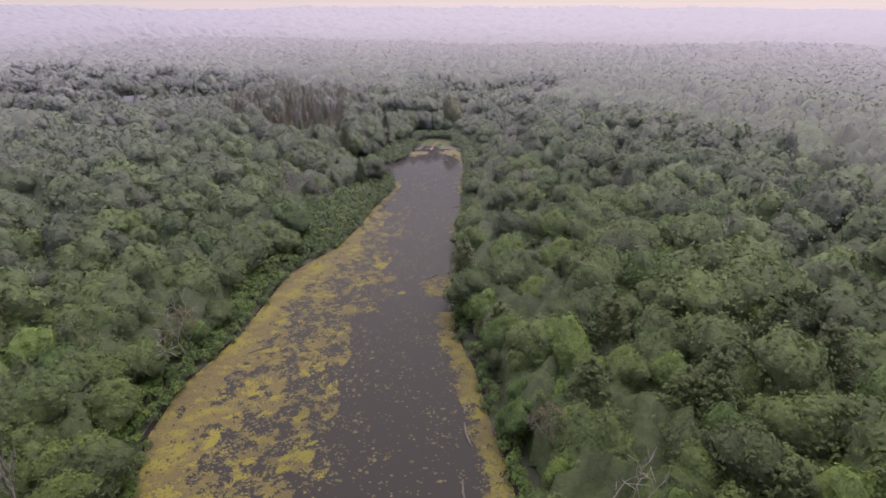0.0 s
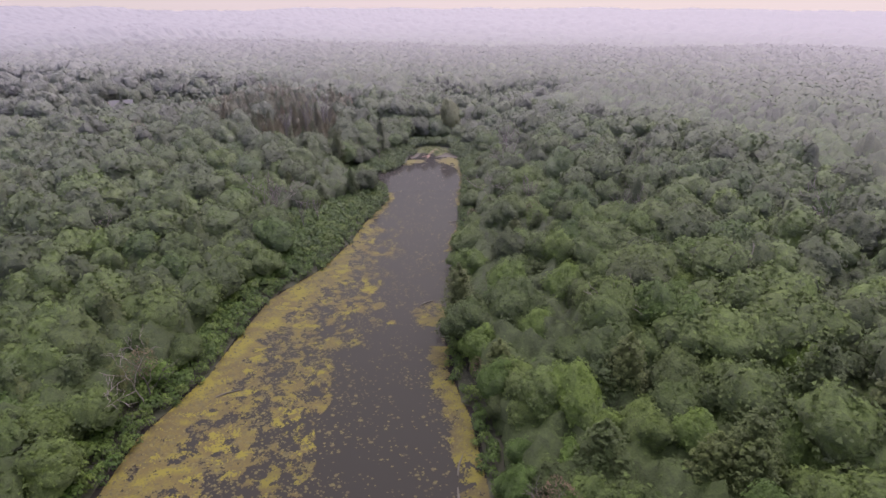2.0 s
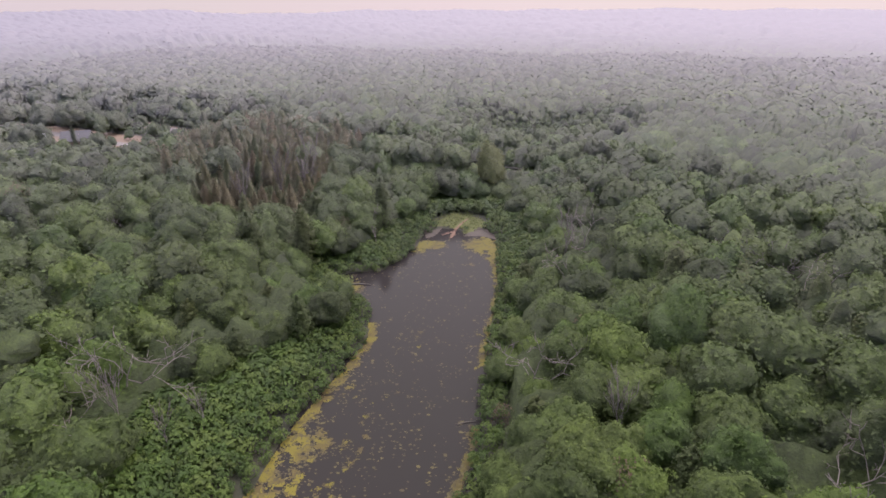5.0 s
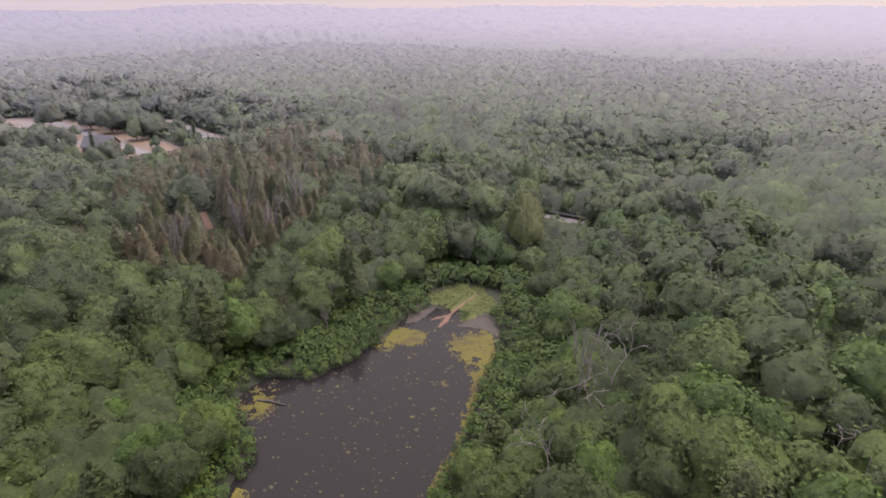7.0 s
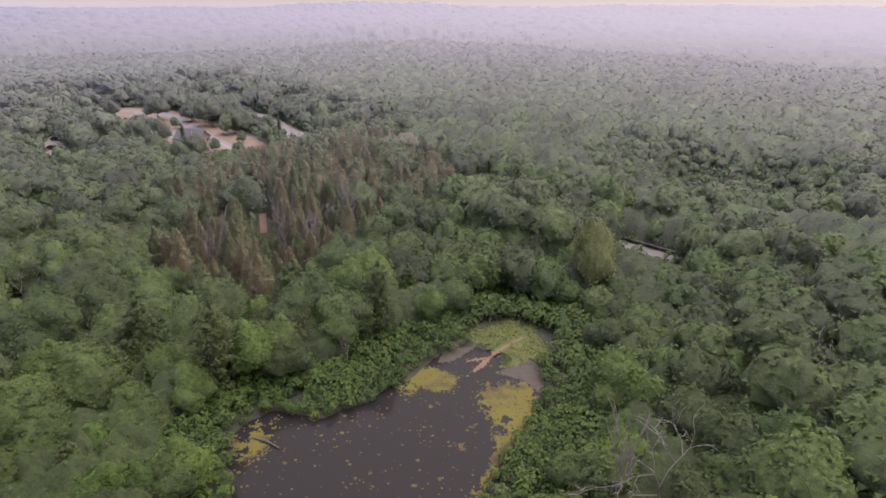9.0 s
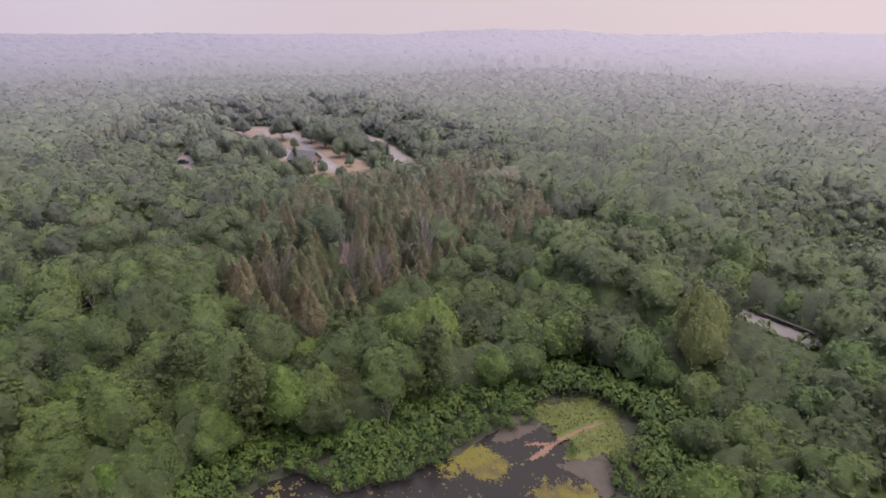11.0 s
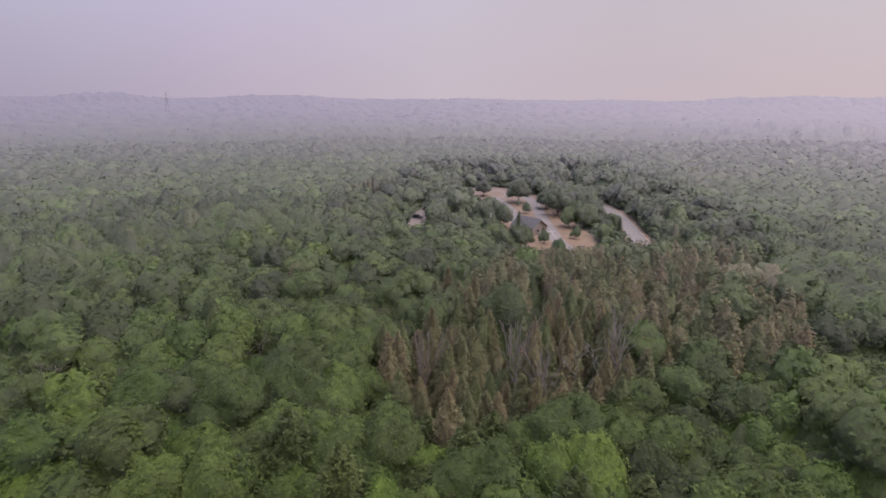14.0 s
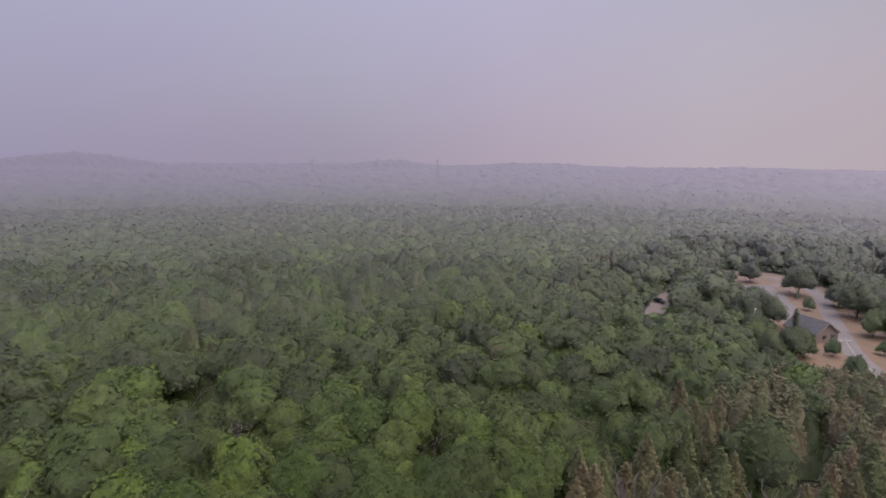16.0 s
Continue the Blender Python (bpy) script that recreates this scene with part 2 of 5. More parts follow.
def mesh_from(name, verts, quads=None, tris=None, mat=None, tint=None, smooth=False, out=None):
    """A mesh from arrays of corners, four-cornered and three-cornered faces."""
    me = bpy.data.meshes.new(name)
    loops, starts, s = [], [], 0
    for f in (quads, tris):
        if f is None or len(f) == 0:
            continue
        f = np.asarray(f, dtype=np.int32)
        loops.append(f.ravel())
        starts.append(s + np.arange(len(f), dtype=np.int32) * f.shape[1])
        s += f.size
    loops, starts = np.concatenate(loops), np.concatenate(starts)
    me.vertices.add(len(verts))
    me.vertices.foreach_set("co", np.asarray(verts, dtype=np.float32).ravel())
    me.loops.add(len(loops))
    me.loops.foreach_set("vertex_index", loops)
    me.polygons.add(len(starts))
    me.polygons.foreach_set("loop_start", starts)
    me.update(calc_edges=True)
    if smooth:
        me.shade_smooth()
    if tint is not None:
        a = me.attributes.new("tint", "FLOAT", "FACE")
        a.data.foreach_set("value", np.asarray(tint, dtype=np.float32))
    if out is not None:
        a = me.attributes.new("out", "FLOAT_VECTOR", "POINT")
        a.data.foreach_set("vector", np.asarray(out, dtype=np.float32).ravel())
    if mat:
        me.materials.append(mat)
    return me


def part(name, me, parent, label=""):
    ob = new(name, me)
    ob.parent = parent
    if label:
        tagged(ob, label)
    return ob


def thing(name, label, category, group="", kind=""):
    return tagged(new(name), label, category, group, kind)


def tube(pts, radii, sides=5):
    """A tapered limb along points."""
    pts = [Vector(q) for q in pts]
    vs, qs = [], []
    for i, q in enumerate(pts):
        way = (pts[min(i + 1, len(pts) - 1)] - pts[max(i - 1, 0)]).normalized()
        a = way.orthogonal().normalized()
        c = way.cross(a)
        for k in range(sides):
            w = 2 * math.pi * k / sides
            vs.append(q + radii[i] * (math.cos(w) * a + math.sin(w) * c))
    for i in range(len(pts) - 1):
        for k in range(sides):
            k2 = (k + 1) % sides
            qs.append((i * sides + k, i * sides + k2, (i + 1) * sides + k2, (i + 1) * sides + k))
    return np.array([tuple(v) for v in vs]), np.array(qs)


def join(pieces):
    """Several meshes as one: corners, faces and, where they have them, outsides."""
    vs, qs, n = [], [], 0
    for v, q, *_ in pieces:
        vs.append(v)
        qs.append(q + n)
        n += len(v)
    outs = [w for p in pieces for w in p[2:]]
    return (np.concatenate(vs), np.concatenate(qs)) + ((np.concatenate(outs),) if outs else ())


def sprays(rng, centres, normals, size, flat=0.62):
    """Leaf sprays: pointed blades, roughly facing along the normals."""
    n = len(centres)
    r = rng.normal(size=(n, 3))
    u = np.cross(normals, r)
    u /= np.linalg.norm(u, axis=1)[:, None] + 1e-9
    w = np.cross(normals, u)
    s = size * rng.uniform(0.6, 1.4, (n, 1))
    lift = normals * s * 0.15
    v = np.stack([centres + u * s - lift, centres - u * s * 0.55 + w * s * flat + lift, centres - u * s * 0.55 - w * s * flat], 1)
    return v.reshape(-1, 3), np.arange(3 * n).reshape(-1, 3)


def unit(v):
    return v / (np.linalg.norm(v, axis=1)[:, None] + 1e-9)


def lump(centre, radii, rng, sides=6, rings=3, wob=0.14):
    """A lumpy closed core of a clump of leaves."""
    dirs = [(0, 0, 1)]
    for i in range(rings):
        t = math.pi * (i + 1) / (rings + 1)
        for j in range(sides):
            a = 2 * math.pi * (j + 0.5 * (i % 2)) / sides
            dirs.append((math.sin(t) * math.cos(a), math.sin(t) * math.sin(a), math.cos(t)))
    dirs.append((0, 0, -1))
    d = np.array(dirs)
    ts, last = [], len(d) - 1
    for j in range(sides):
        k = (j + 1) % sides
        ts += [(0, 1 + j, 1 + k), (last, last - sides + k, last - sides + j)]
        for i in range(rings - 1):
            p0, p1 = 1 + i * sides, 1 + (i + 1) * sides
            ts += [(p0 + j, p1 + j, p1 + k), (p0 + j, p1 + k, p0 + k)]
    v = np.asarray(centre) + d * np.asarray(radii) * (1 + rng.uniform(-wob, wob, (len(d), 1)))
    return v, np.array(ts), unit(d + np.array([0, 0, 0.15]))


def broad_crown(rng, n, size, lobes=9, rad=4.4, z0=6.5, z1=16.5, sides=20, rings=9, flat=0.62, tufts=130, closed=True):
    """An uneven domed crown whose surface bulges into clumps, its sprays lying on the clumps' outsides."""
    zc, hz = z0 + 0.36 * (z1 - z0), 0.64 * (z1 - z0)
    heads = []
    for i in range(lobes):
        up = 1 - 1.2 * (i + rng.uniform(0.1, 0.9)) / lobes              # from the top down past the widest part
        a = 2.39996 * i + rng.uniform(-0.5, 0.5)
        side = math.sqrt(max(0, 1 - up * up))
        heads.append((side * math.cos(a), side * math.sin(a), up))
    heads, tall = np.array(heads), rng.uniform(0.16, 0.48, lobes)
    wave = rng.uniform(0, 6.283, 3)
    small = unit(rng.normal(size=(tufts, 3)) + np.array([0, 0, 0.3]))
    plump = rng.uniform(0.05, 0.17, tufts)
    narrow = 2.3 / math.sqrt(tufts)
    width = 1.9 / math.sqrt(lobes)
    lean = rng.uniform(-0.16, 0.16, 2)

    def surface(d):
        """Places and outsides for directions from the crown's middle."""
        gap = np.linalg.norm(d[:, None] - heads[None], axis=2) / width
        bulge = tall[None] * np.clip(1 - gap ** 2, 0, 1) ** 0.5
        k = bulge.argmax(1)
        a = np.arctan2(d[:, 1], d[:, 0])
        r = (0.70 + bulge.max(1)) * (1 + 0.10 * np.cos(2 * a + wave[0]) + 0.07 * np.cos(3 * a + wave[1]))
        gap = np.linalg.norm(d[:, None] - small[None], axis=2) / narrow
        knob = plump[None] * np.clip(1 - gap ** 2, 0, 1) ** 0.5
        j = knob.argmax(1)
        r = r + knob.max(1)
        p = d * r[:, None] * np.array([rad, rad, hz]) + np.array([0, 0, zc])
        p[:, :2] += lean * (p[:, 2:] - zc)
        return p, unit(unit(d / np.array([rad, rad, hz])) + 0.5 * (d - heads[k]) / width * (bulge.max(1) > 0)[:, None] + 0.6 * (d - small[j]) / narrow * (knob.max(1) > 0)[:, None])

    # the closed body of the crown
    dirs, ts = [(0, 0, 1)], []
    for i in range(rings):
        t = 1.95 * (i + 1) / rings
        for j in range(sides):
            a = 2 * math.pi * (j + 0.5 * (i % 2) + rng.uniform(-0.2, 0.2)) / sides
            dirs.append((math.sin(t) * math.cos(a), math.sin(t) * math.sin(a), math.cos(t)))
    for j in range(sides):
        k = (j + 1) % sides
        ts.append((0, 1 + j, 1 + k))
        for i in range(rings - 1):
            p0, p1 = 1 + i * sides, 1 + (i + 1) * sides
            ts += [(p0 + j, p1 + j, p1 + k), (p0 + j, p1 + k, p0 + k)]
    body, away = surface(np.array(dirs))
    body = (body - np.array([0, 0, zc])) * 0.95 + np.array([0, 0, zc])
    # the sprays upon it
    d = unit(rng.normal(size=(4 * n, 3)) + np.array([0, 0, 0.25]))
    p, out = surface(d[d[:, 2] > -0.35][:n])
    p = p + out * rng.uniform(-0.02, 0.085, (n, 1)) * rad
    v, q = sprays(rng, p, unit(out + 0.45 * rng.normal(size=out.shape)), size, flat)
    leaves = (v, q, np.repeat(out, 3, axis=0))
    return join([(body, np.array(ts), away), leaves] if closed else [leaves])


def pine_crown(rng, n, size, rad=3.6, z0=3.5, z1=18.5, whorls=11, narrow=0.8, core=0.55):
    """Tiers of drooping boughs that shorten towards the tip, round a dense middle."""
    pts, nor = [], []
    per = max(1, n // (whorls * 6))
    for w in range(whorls):
        f = w / (whorls - 1)
        z = z0 + (z1 - z0) * f ** 0.9
        length = rad * (1 - f) ** narrow * rng.uniform(0.85, 1.15) + 0.25
        for b in range(6):
            a = 2 * math.pi * (b + 0.5 * (w % 2) + rng.uniform(-0.25, 0.25)) / 6
            t = np.sqrt(rng.uniform(0.06, 1.0, per))
            side = rng.normal(size=per) * 0.16 * length
            x = np.cos(a) * t * length - np.sin(a) * side
            y = np.sin(a) * t * length + np.cos(a) * side
            pts.append(np.stack([x, y, z - 0.10 * length * t + 0.16 * length * t ** 3 + rng.normal(size=per) * 0.3], 1))
            nor.append(np.stack([np.cos(a) * 0.35 * np.ones(per), np.sin(a) * 0.35 * np.ones(per), np.ones(per)], 1))
    pts, nor = np.concatenate(pts), np.concatenate(nor)
    out = unit(0.7 * unit(pts * np.array([1, 1, 0]) + 1e-6) + 0.5 * unit(nor))
    v, q = sprays(rng, pts, unit(nor + 0.14 * rng.normal(size=nor.shape)), size, 0.42)
    zc = z0 + 0.40 * (z1 - z0)
    body = lump((0, 0, zc), (rad * core, rad * core, 0.46 * (z1 - z0)), rng, 7, 4, 0.2)
    return join([body, (v, q, np.repeat(out, 3, axis=0))])


def trunk_of(rng, top, r0, limbs=4, spread=3.0, limb_from=0.4):
    bits = [tube([(0, 0, -0.6), (rng.uniform(-.15, .15), rng.uniform(-.15, .15), top * 0.5), (rng.uniform(-.3, .3), rng.uniform(-.3, .3), top)], [r0, r0 * 0.7, r0 * 0.18], 6)]
    for i in range(limbs):
        a = 2 * math.pi * (i + rng.uniform(-.3, .3)) / limbs
        h = top * rng.uniform(limb_from, 0.75)
        e = spread * rng.uniform(0.7, 1.1)
        bits.append(tube([(0, 0, h), (0.5 * e * math.cos(a), 0.5 * e * math.sin(a), h + 1.2), (e * math.cos(a), e * math.sin(a), h + 3.0)], [r0 * 0.4, r0 * 0.28, r0 * 0.08], 4))
    return join(bits)


def bare_tree(rng, h, r0, spread=0.9):
    """A leafless tree: forked limbs that thin out into twigs."""
    bits = []

    def grow(p0, way, length, r, depth):
        way = Vector(way).normalized()
        side = Vector(rng.normal(size=3)) * 0.18
        p1 = Vector(p0) + (way + side) * length * 0.5
        p2 = p1 + (way - side * 0.5) * length * 0.5
        bits.append(tube([p0, p1, p2], [r, r * 0.8, r * 0.55], 4 if depth else 6))
        if depth < 4:
            for i in range(3 if depth < 3 else 2):
                turn = Vector(rng.normal(size=3)) * spread * (0.62 if depth else 0.75)
                start = p1.lerp(p2, rng.uniform(0.0, 1.0)) if i else p2
                grow(start, way + turn + Vector((0, 0, 0.12)), length * rng.uniform(0.55, 0.78), max(r * 0.55, 0.045), depth + 1)

    grow((0, 0, -0.5), (0, 0, 1), h * 0.45, r0, 0)
    return join(bits)


# ---------------------------------------------------------------- plan of the place
POND = [(-42, 46), (-49, 57), (-51, 70), (-55, 83), (-55, 99), (-50, 117), (-48, 134), (-46, 153), (-36, 172), (-30, 193), (-28, 210), (-24, 227), (-21, 242),
        (-24, 257), (-30, 263), (-37, 268), (-38, 276), (-33, 279), (-26, 281), (-20, 290), (-18, 302), (-17, 310), (-13, 320), (-7, 319), (-2, 316), (4, 320), (9, 313),
        (11, 303), (10, 290), (11, 270), (9, 245), (8, 223), (8, 206), (5, 193), (4, 155), (3, 135), (3, 120), (7, 105), (9, 89), (12, 72), (11, 58), (4, 46), (-10, 39), (-28, 39)]
CLEARING = [(-172, 378), (-198, 384), (-222, 391), (-262, 394), (-310, 399), (-346, 414), (-346, 440), (-330, 452), (-300, 455), (-262, 447), (-225, 434), (-192, 424), (-172, 412), (-164, 396)]
LAYBY = [(-218, 340), (-226, 340), (-262, 354), (-290, 369), (-288, 375), (-270, 367), (-250, 358), (-226, 347)]
RUST_WOOD = [(-60, 300), (-56, 345), (-60, 392), (-100, 432), (-150, 425), (-152, 372), (-118, 322), (-84, 292)]
MEADOW = [(17, 474), (20, 492), (27, 487), (34, 503), (41, 492), (38, 480), (46, 470), (37, 466), (33, 472), (25, 462)]
PARK_ROAD = [(-16, 402), (-6, 399.5), (4, 397), (13, 395), (22, 393), (34, 390)]      # the park road behind the pond
ROAD_GAP = [(4, 397), (13, 395), (22, 393)]       # where it lies open
PINE_PATH = [(-109, 347), (-103, 341.5), (-97, 336)]
HIGHWAY = [(-157, 428.5), (-180, 440), (-221, 461), (-250, 472), (-310, 487), (-345, 500)]
LEVEL = 9.0


def edge_distance(poly, x, y):
    """The distance to a polygon's edge: negative inside it."""
    x, y = np.asarray(x, float), np.asarray(y, float)
    best, inside = np.full(x.shape, 1e18), np.zeros(x.shape, bool)
    for (ax, ay), (bx, by) in zip(poly, poly[1:] + poly[:1]):
        dx, dy = bx - ax, by - ay
        t = np.clip(((x - ax) * dx + (y - ay) * dy) / (dx * dx + dy * dy), 0, 1)
        best = np.minimum(best, (x - ax - t * dx) ** 2 + (y - ay - t * dy) ** 2)
        if ay != by:
            inside ^= ((ay > y) != (by > y)) & (x < (bx - ax) * (y - ay) / (by - ay) + ax)
    return np.where(inside, -1, 1) * np.sqrt(best)


def line_distance(line, x, y):
    x, y = np.asarray(x, float), np.asarray(y, float)
    best = np.full(x.shape, 1e18)
    for (ax, ay), (bx, by) in zip(line, line[1:]):
        dx, dy = bx - ax, by - ay
        t = np.clip(((x - ax) * dx + (y - ay) * dy) / (dx * dx + dy * dy), 0, 1)
        best = np.minimum(best, (x - ax - t * dx) ** 2 + (y - ay - t * dy) ** 2)
    return np.sqrt(best)


def step(a, b, v):
    t = np.clip((v - a) / (b - a), 0, 1)
    return t * t * (3 - 2 * t)


def waves(x, y, seed, scale):
    """Smooth rolling noise between about -1 and 1."""
    g = np.random.default_rng(seed)
    s = np.zeros(np.shape(x))
    for _ in range(9):
        a, f, ph = g.uniform(0, 6.283), g.uniform(0.6, 1.8) / scale, g.uniform(0, 6.283)
        s = s + np.sin((np.cos(a) * x + np.sin(a) * y) * f * 6.283 + ph) / 3.2
    return s


#        x      y    height  half-widths
HILLS = [(-430, 880, 22, 240, 150), (-900, 650, 10, 330, 260), (340, 640, 13, 260, 80), (900, 1250, 14, 420, 160), (-250, 1500, 16, 500, 200), (700, 2100, 18, 700, 300),
         (-1900, 1100, 22, 700, 400), (-2400, -1650, 62, 420, 330), (-3100, -250, 34, 300, 260), (-3400, 500, 26, 500, 400), (200, 3600, 34, 1500, 400),
         (1600, 3300, 26, 900, 400), (-1800, 3000, 36, 1200, 500)]


def ground_z(x, y):
    x, y = np.asarray(x, float), np.asarray(y, float)
    d = edge_distance(POND, x, y)
    z = np.where(d < 0, np.maximum(-1.2, -0.25 + 0.25 * d), 0.25 + 0.06 * np.clip(d, 0, 8) + 6.6 * step(5, 120, d))
    wet = np.exp(-((x - 15) / 75) ** 2) * step(270, 330, y) * (1 - step(600, 800, y))
    z = z - 0.8 * np.where(d > 4, wet * (z - 0.6), 0)
    z = z + 1.2 * waves(x, y, 5, 160) * step(25, 120, d)
    r = np.hypot(x, y - 250)
    z = z + step(450, 1000, r) * 6 * waves(x, y, 7, 700) + step(1200, 2600, r) * 8 * waves(x, y, 11, 1500)
    for hx, hy, hh, wx, wy in HILLS:
        z = z + hh * np.exp(-((x - hx) / wx) ** 2 - ((y - hy) / wy) ** 2)
    c = line_distance(PARK_ROAD, x, y)
    z = z + (1.45 - z) * (1 - step(5, 20, c))
    for site in (CLEARING, LAYBY):
        c = edge_distance(site, x, y)
        z = z + (LEVEL - 0.06 - z) * (1 - step(2, 30, c))
    c = line_distance(HIGHWAY, x, y)
    return z + (LEVEL - 0.06 - z) * (1 - step(7, 30, c))


# ---------------------------------------------------------------- ground, water, roads
def spread_axis(a, b, pitch, lo, hi, grow=1.13):
    mid = list(np.arange(a, b + 0.1, pitch))
    q, s = mid[-1], pitch
    while q < hi:
        s *= grow
        q += s
        mid.append(min(q, hi))
    q, s = a, pitch
    while q > lo:
        s *= grow
        q -= s
        mid.insert(0, max(q, lo))
    return np.array(mid)


gx, gy = spread_axis(-370, 150, 4, -4700, 4700), spread_axis(30, 520, 4, -4500, 4900)
X, Y = np.meshgrid(gx, gy)
Z = ground_z(X, Y)
idx = np.arange(X.size).reshape(X.shape)
quads = np.stack([idx[:-1, :-1], idx[:-1, 1:], idx[1:, 1:], idx[1:, :-1]], -1).reshape(-1, 4)
ground = tagged(new("ground", mesh_from("ground", np.stack([X, Y, Z], -1).reshape(-1, 3), quads, mat=FLOOR, smooth=True)),
                "dark leaf-littered forest floor rolling to hazy hills", "ground", kind="structure")


def sheet(name, poly, z, mat, label, category, kind="structure", ragged=0.0, seed=1):
    """A flat piece with an uneven rim."""
    g = np.random.default_rng(seed)
    pts = []
    for (ax, ay), (bx, by) in zip(poly, poly[1:] + poly[:1]):
        n = max(1, int(math.hypot(bx - ax, by - ay) / 2.0)) if ragged else 1
        for i in range(n):
            t = i / n
            pts.append((ax + (bx - ax) * t + g.normal() * ragged, ay + (by - ay) * t + g.normal() * ragged))
    bm = bmesh.new()
    f = bm.faces.new([bm.verts.new((x, y, z)) for x, y in pts])
    if f.normal.z < 0:
        f.normal_flip()
    f.normal_update()
    if f.normal.z < 0:
        f.normal_flip()
    bmesh.ops.triangulate(bm, faces=[f])
    me = bpy.data.meshes.new(name)
    bm.to_mesh(me)
    bm.free()
    me.materials.append(mat)
    return tagged(new(name, me), label, category, kind=kind)


WIDE = [(x - 1.2 if x < -10 else x + 1.2, y) for x, y in POND]
sheet("water", WIDE, 0.0, WATER, "still dark pond water reflecting a smoky sky", "water")

# ---------------------------------------------------------------- floating plants on the pond
rng = np.random.default_rng(21)


def cover(x, y):
    """How thickly the pond is covered with floating plants, 0 to 1."""
    d = -edge_distance(POND, x, y)
    left = np.clip((2 - x) / 52, 0, 1)                     # 1 by the western bank
    west = x + 3.5 * waves(x, y, 44, 17) < np.interp(y, [40, 130, 190, 260, 320], [-22, -22, -14, -6, -4])
    near = 1 - step(150, 235, y)
    c = 0.66 * near * step(0.25, 0.85, left) + 0.02 + 0.02 * near
    c = np.maximum(c, np.where(west, near * (1.35 - 0.80 * step(2.5, 13.0, d)), 0))
    c = np.maximum(c, np.where(west & (y < 250), 1.1 * (1 - step(0.8, 4.2, d)), 0))
    c = np.maximum(c, np.where(~west & (y < 130), 1.15 * (1 - step(2.0, 6.5, d)), 0))
    c = np.maximum(c, np.where(~west & (waves(x, y, 3, 38) > 0.15), 0.95 * (1 - step(0.8, 3.0, d)), 0))
    for px, py, rx, ry, k in ((-25, 131, 3.6, 4.0, 1.2), (-16, 150, 3, 2.4, 1), (-1, 145, 5, 7, 0.9), (-15, 142, 2, 1.2, 1), (-11, 141, 1.6, 1.2, 1), (-40, 92, 8, 7, 0.8),
                              (-13.5, 303.5, 5.6, 4.0, 1.4), (-18, 298, 4, 3, 0.9), (4.5, 305, 6.5, 6.5, 1.5), (8, 297, 3, 5, 1.1), (-33, 268, 5, 8, 0.55), (-28, 192, 5, 8, 0.9), (-23, 204, 5, 6, 0.7)):
        c = np.maximum(c, k * np.exp(-(((x - px) / rx) ** 2 + ((y - py) / ry) ** 2) ** 2))
    return np.where(d > 0.1, c, 0)


def grain(shape, cell, seed):
    """Soft random mottling, a few cells wide."""
    g = np.random.default_rng(seed)
    v = g.normal(size=(shape[0] // cell + 3, shape[1] // cell + 3))
    i, j = np.arange(shape[0])[:, None] / cell, np.arange(shape[1])[None] / cell
    a, b = i.astype(int), j.astype(int)
    f, h = step(0, 1, i - a), step(0, 1, j - b)
    return (v[a, b] * (1 - f) + v[a + 1, b] * f) * (1 - h) + (v[a, b + 1] * (1 - f) + v[a + 1, b + 1] * f) * h


# dense mats: small ragged cells, open where the growth thins out
pitch = 0.25
ax, ay = np.arange(-57, 14, pitch), np.arange(42, 322, pitch)
X, Y = np.meshgrid(ax, ay)
C = cover(X[:-1, :-1] + pitch / 2, Y[:-1, :-1] + pitch / 2)
cx, cy = X[:-1, :-1], Y[:-1, :-1]
rough_n = 0.5 + 0.20 * waves(cx, cy, 31, 12) + 0.22 * waves(cx, cy, 32, 4.6) + 0.30 * grain(cx.shape, 7, 33) + 0.22 * grain(cx.shape, 3, 34) + rng.normal(size=cx.shape) * 0.14
fill = (C > rough_n + 0.12) & (C > 0.16 + 0.12 * grain(cx.shape, 24, 35))
JX, JY = X + rng.uniform(-.12, .12, X.shape), Y + rng.uniform(-.12, .12, X.shape)
idx = np.arange(X.size).reshape(X.shape)
quads = np.stack([idx[:-1, :-1], idx[:-1, 1:], idx[1:, 1:], idx[1:, :-1]], -1)[fill]
used, inv = np.unique(quads, return_inverse=True)
vs = np.stack([JX.ravel()[used], JY.ravel()[used], 0.012 + 0.012 * rng.random(len(used))], 1)
tone = (0.5 + 0.34 * waves(cx[fill], cy[fill], 41, 18) + 0.26 * waves(cx[fill], cy[fill], 42, 5) + rng.normal(size=fill.sum()) * 0.1 + 0.5 * step(284, 298, cy[fill]) + 0.4 * (1 - step(1.5, 8.0, -edge_distance(POND, cx[fill], cy[fill]))) - 0.12)
tagged(new("duckweed_mat", mesh_from("duckweed_mat", vs, inv.reshape(-1, 4), mat=DUCKWEED, tint=np.clip(tone, 0.02, 0.98))),
       "yellow-green duckweed mats floating along the pond bank", "duckweed", kind="stuff")

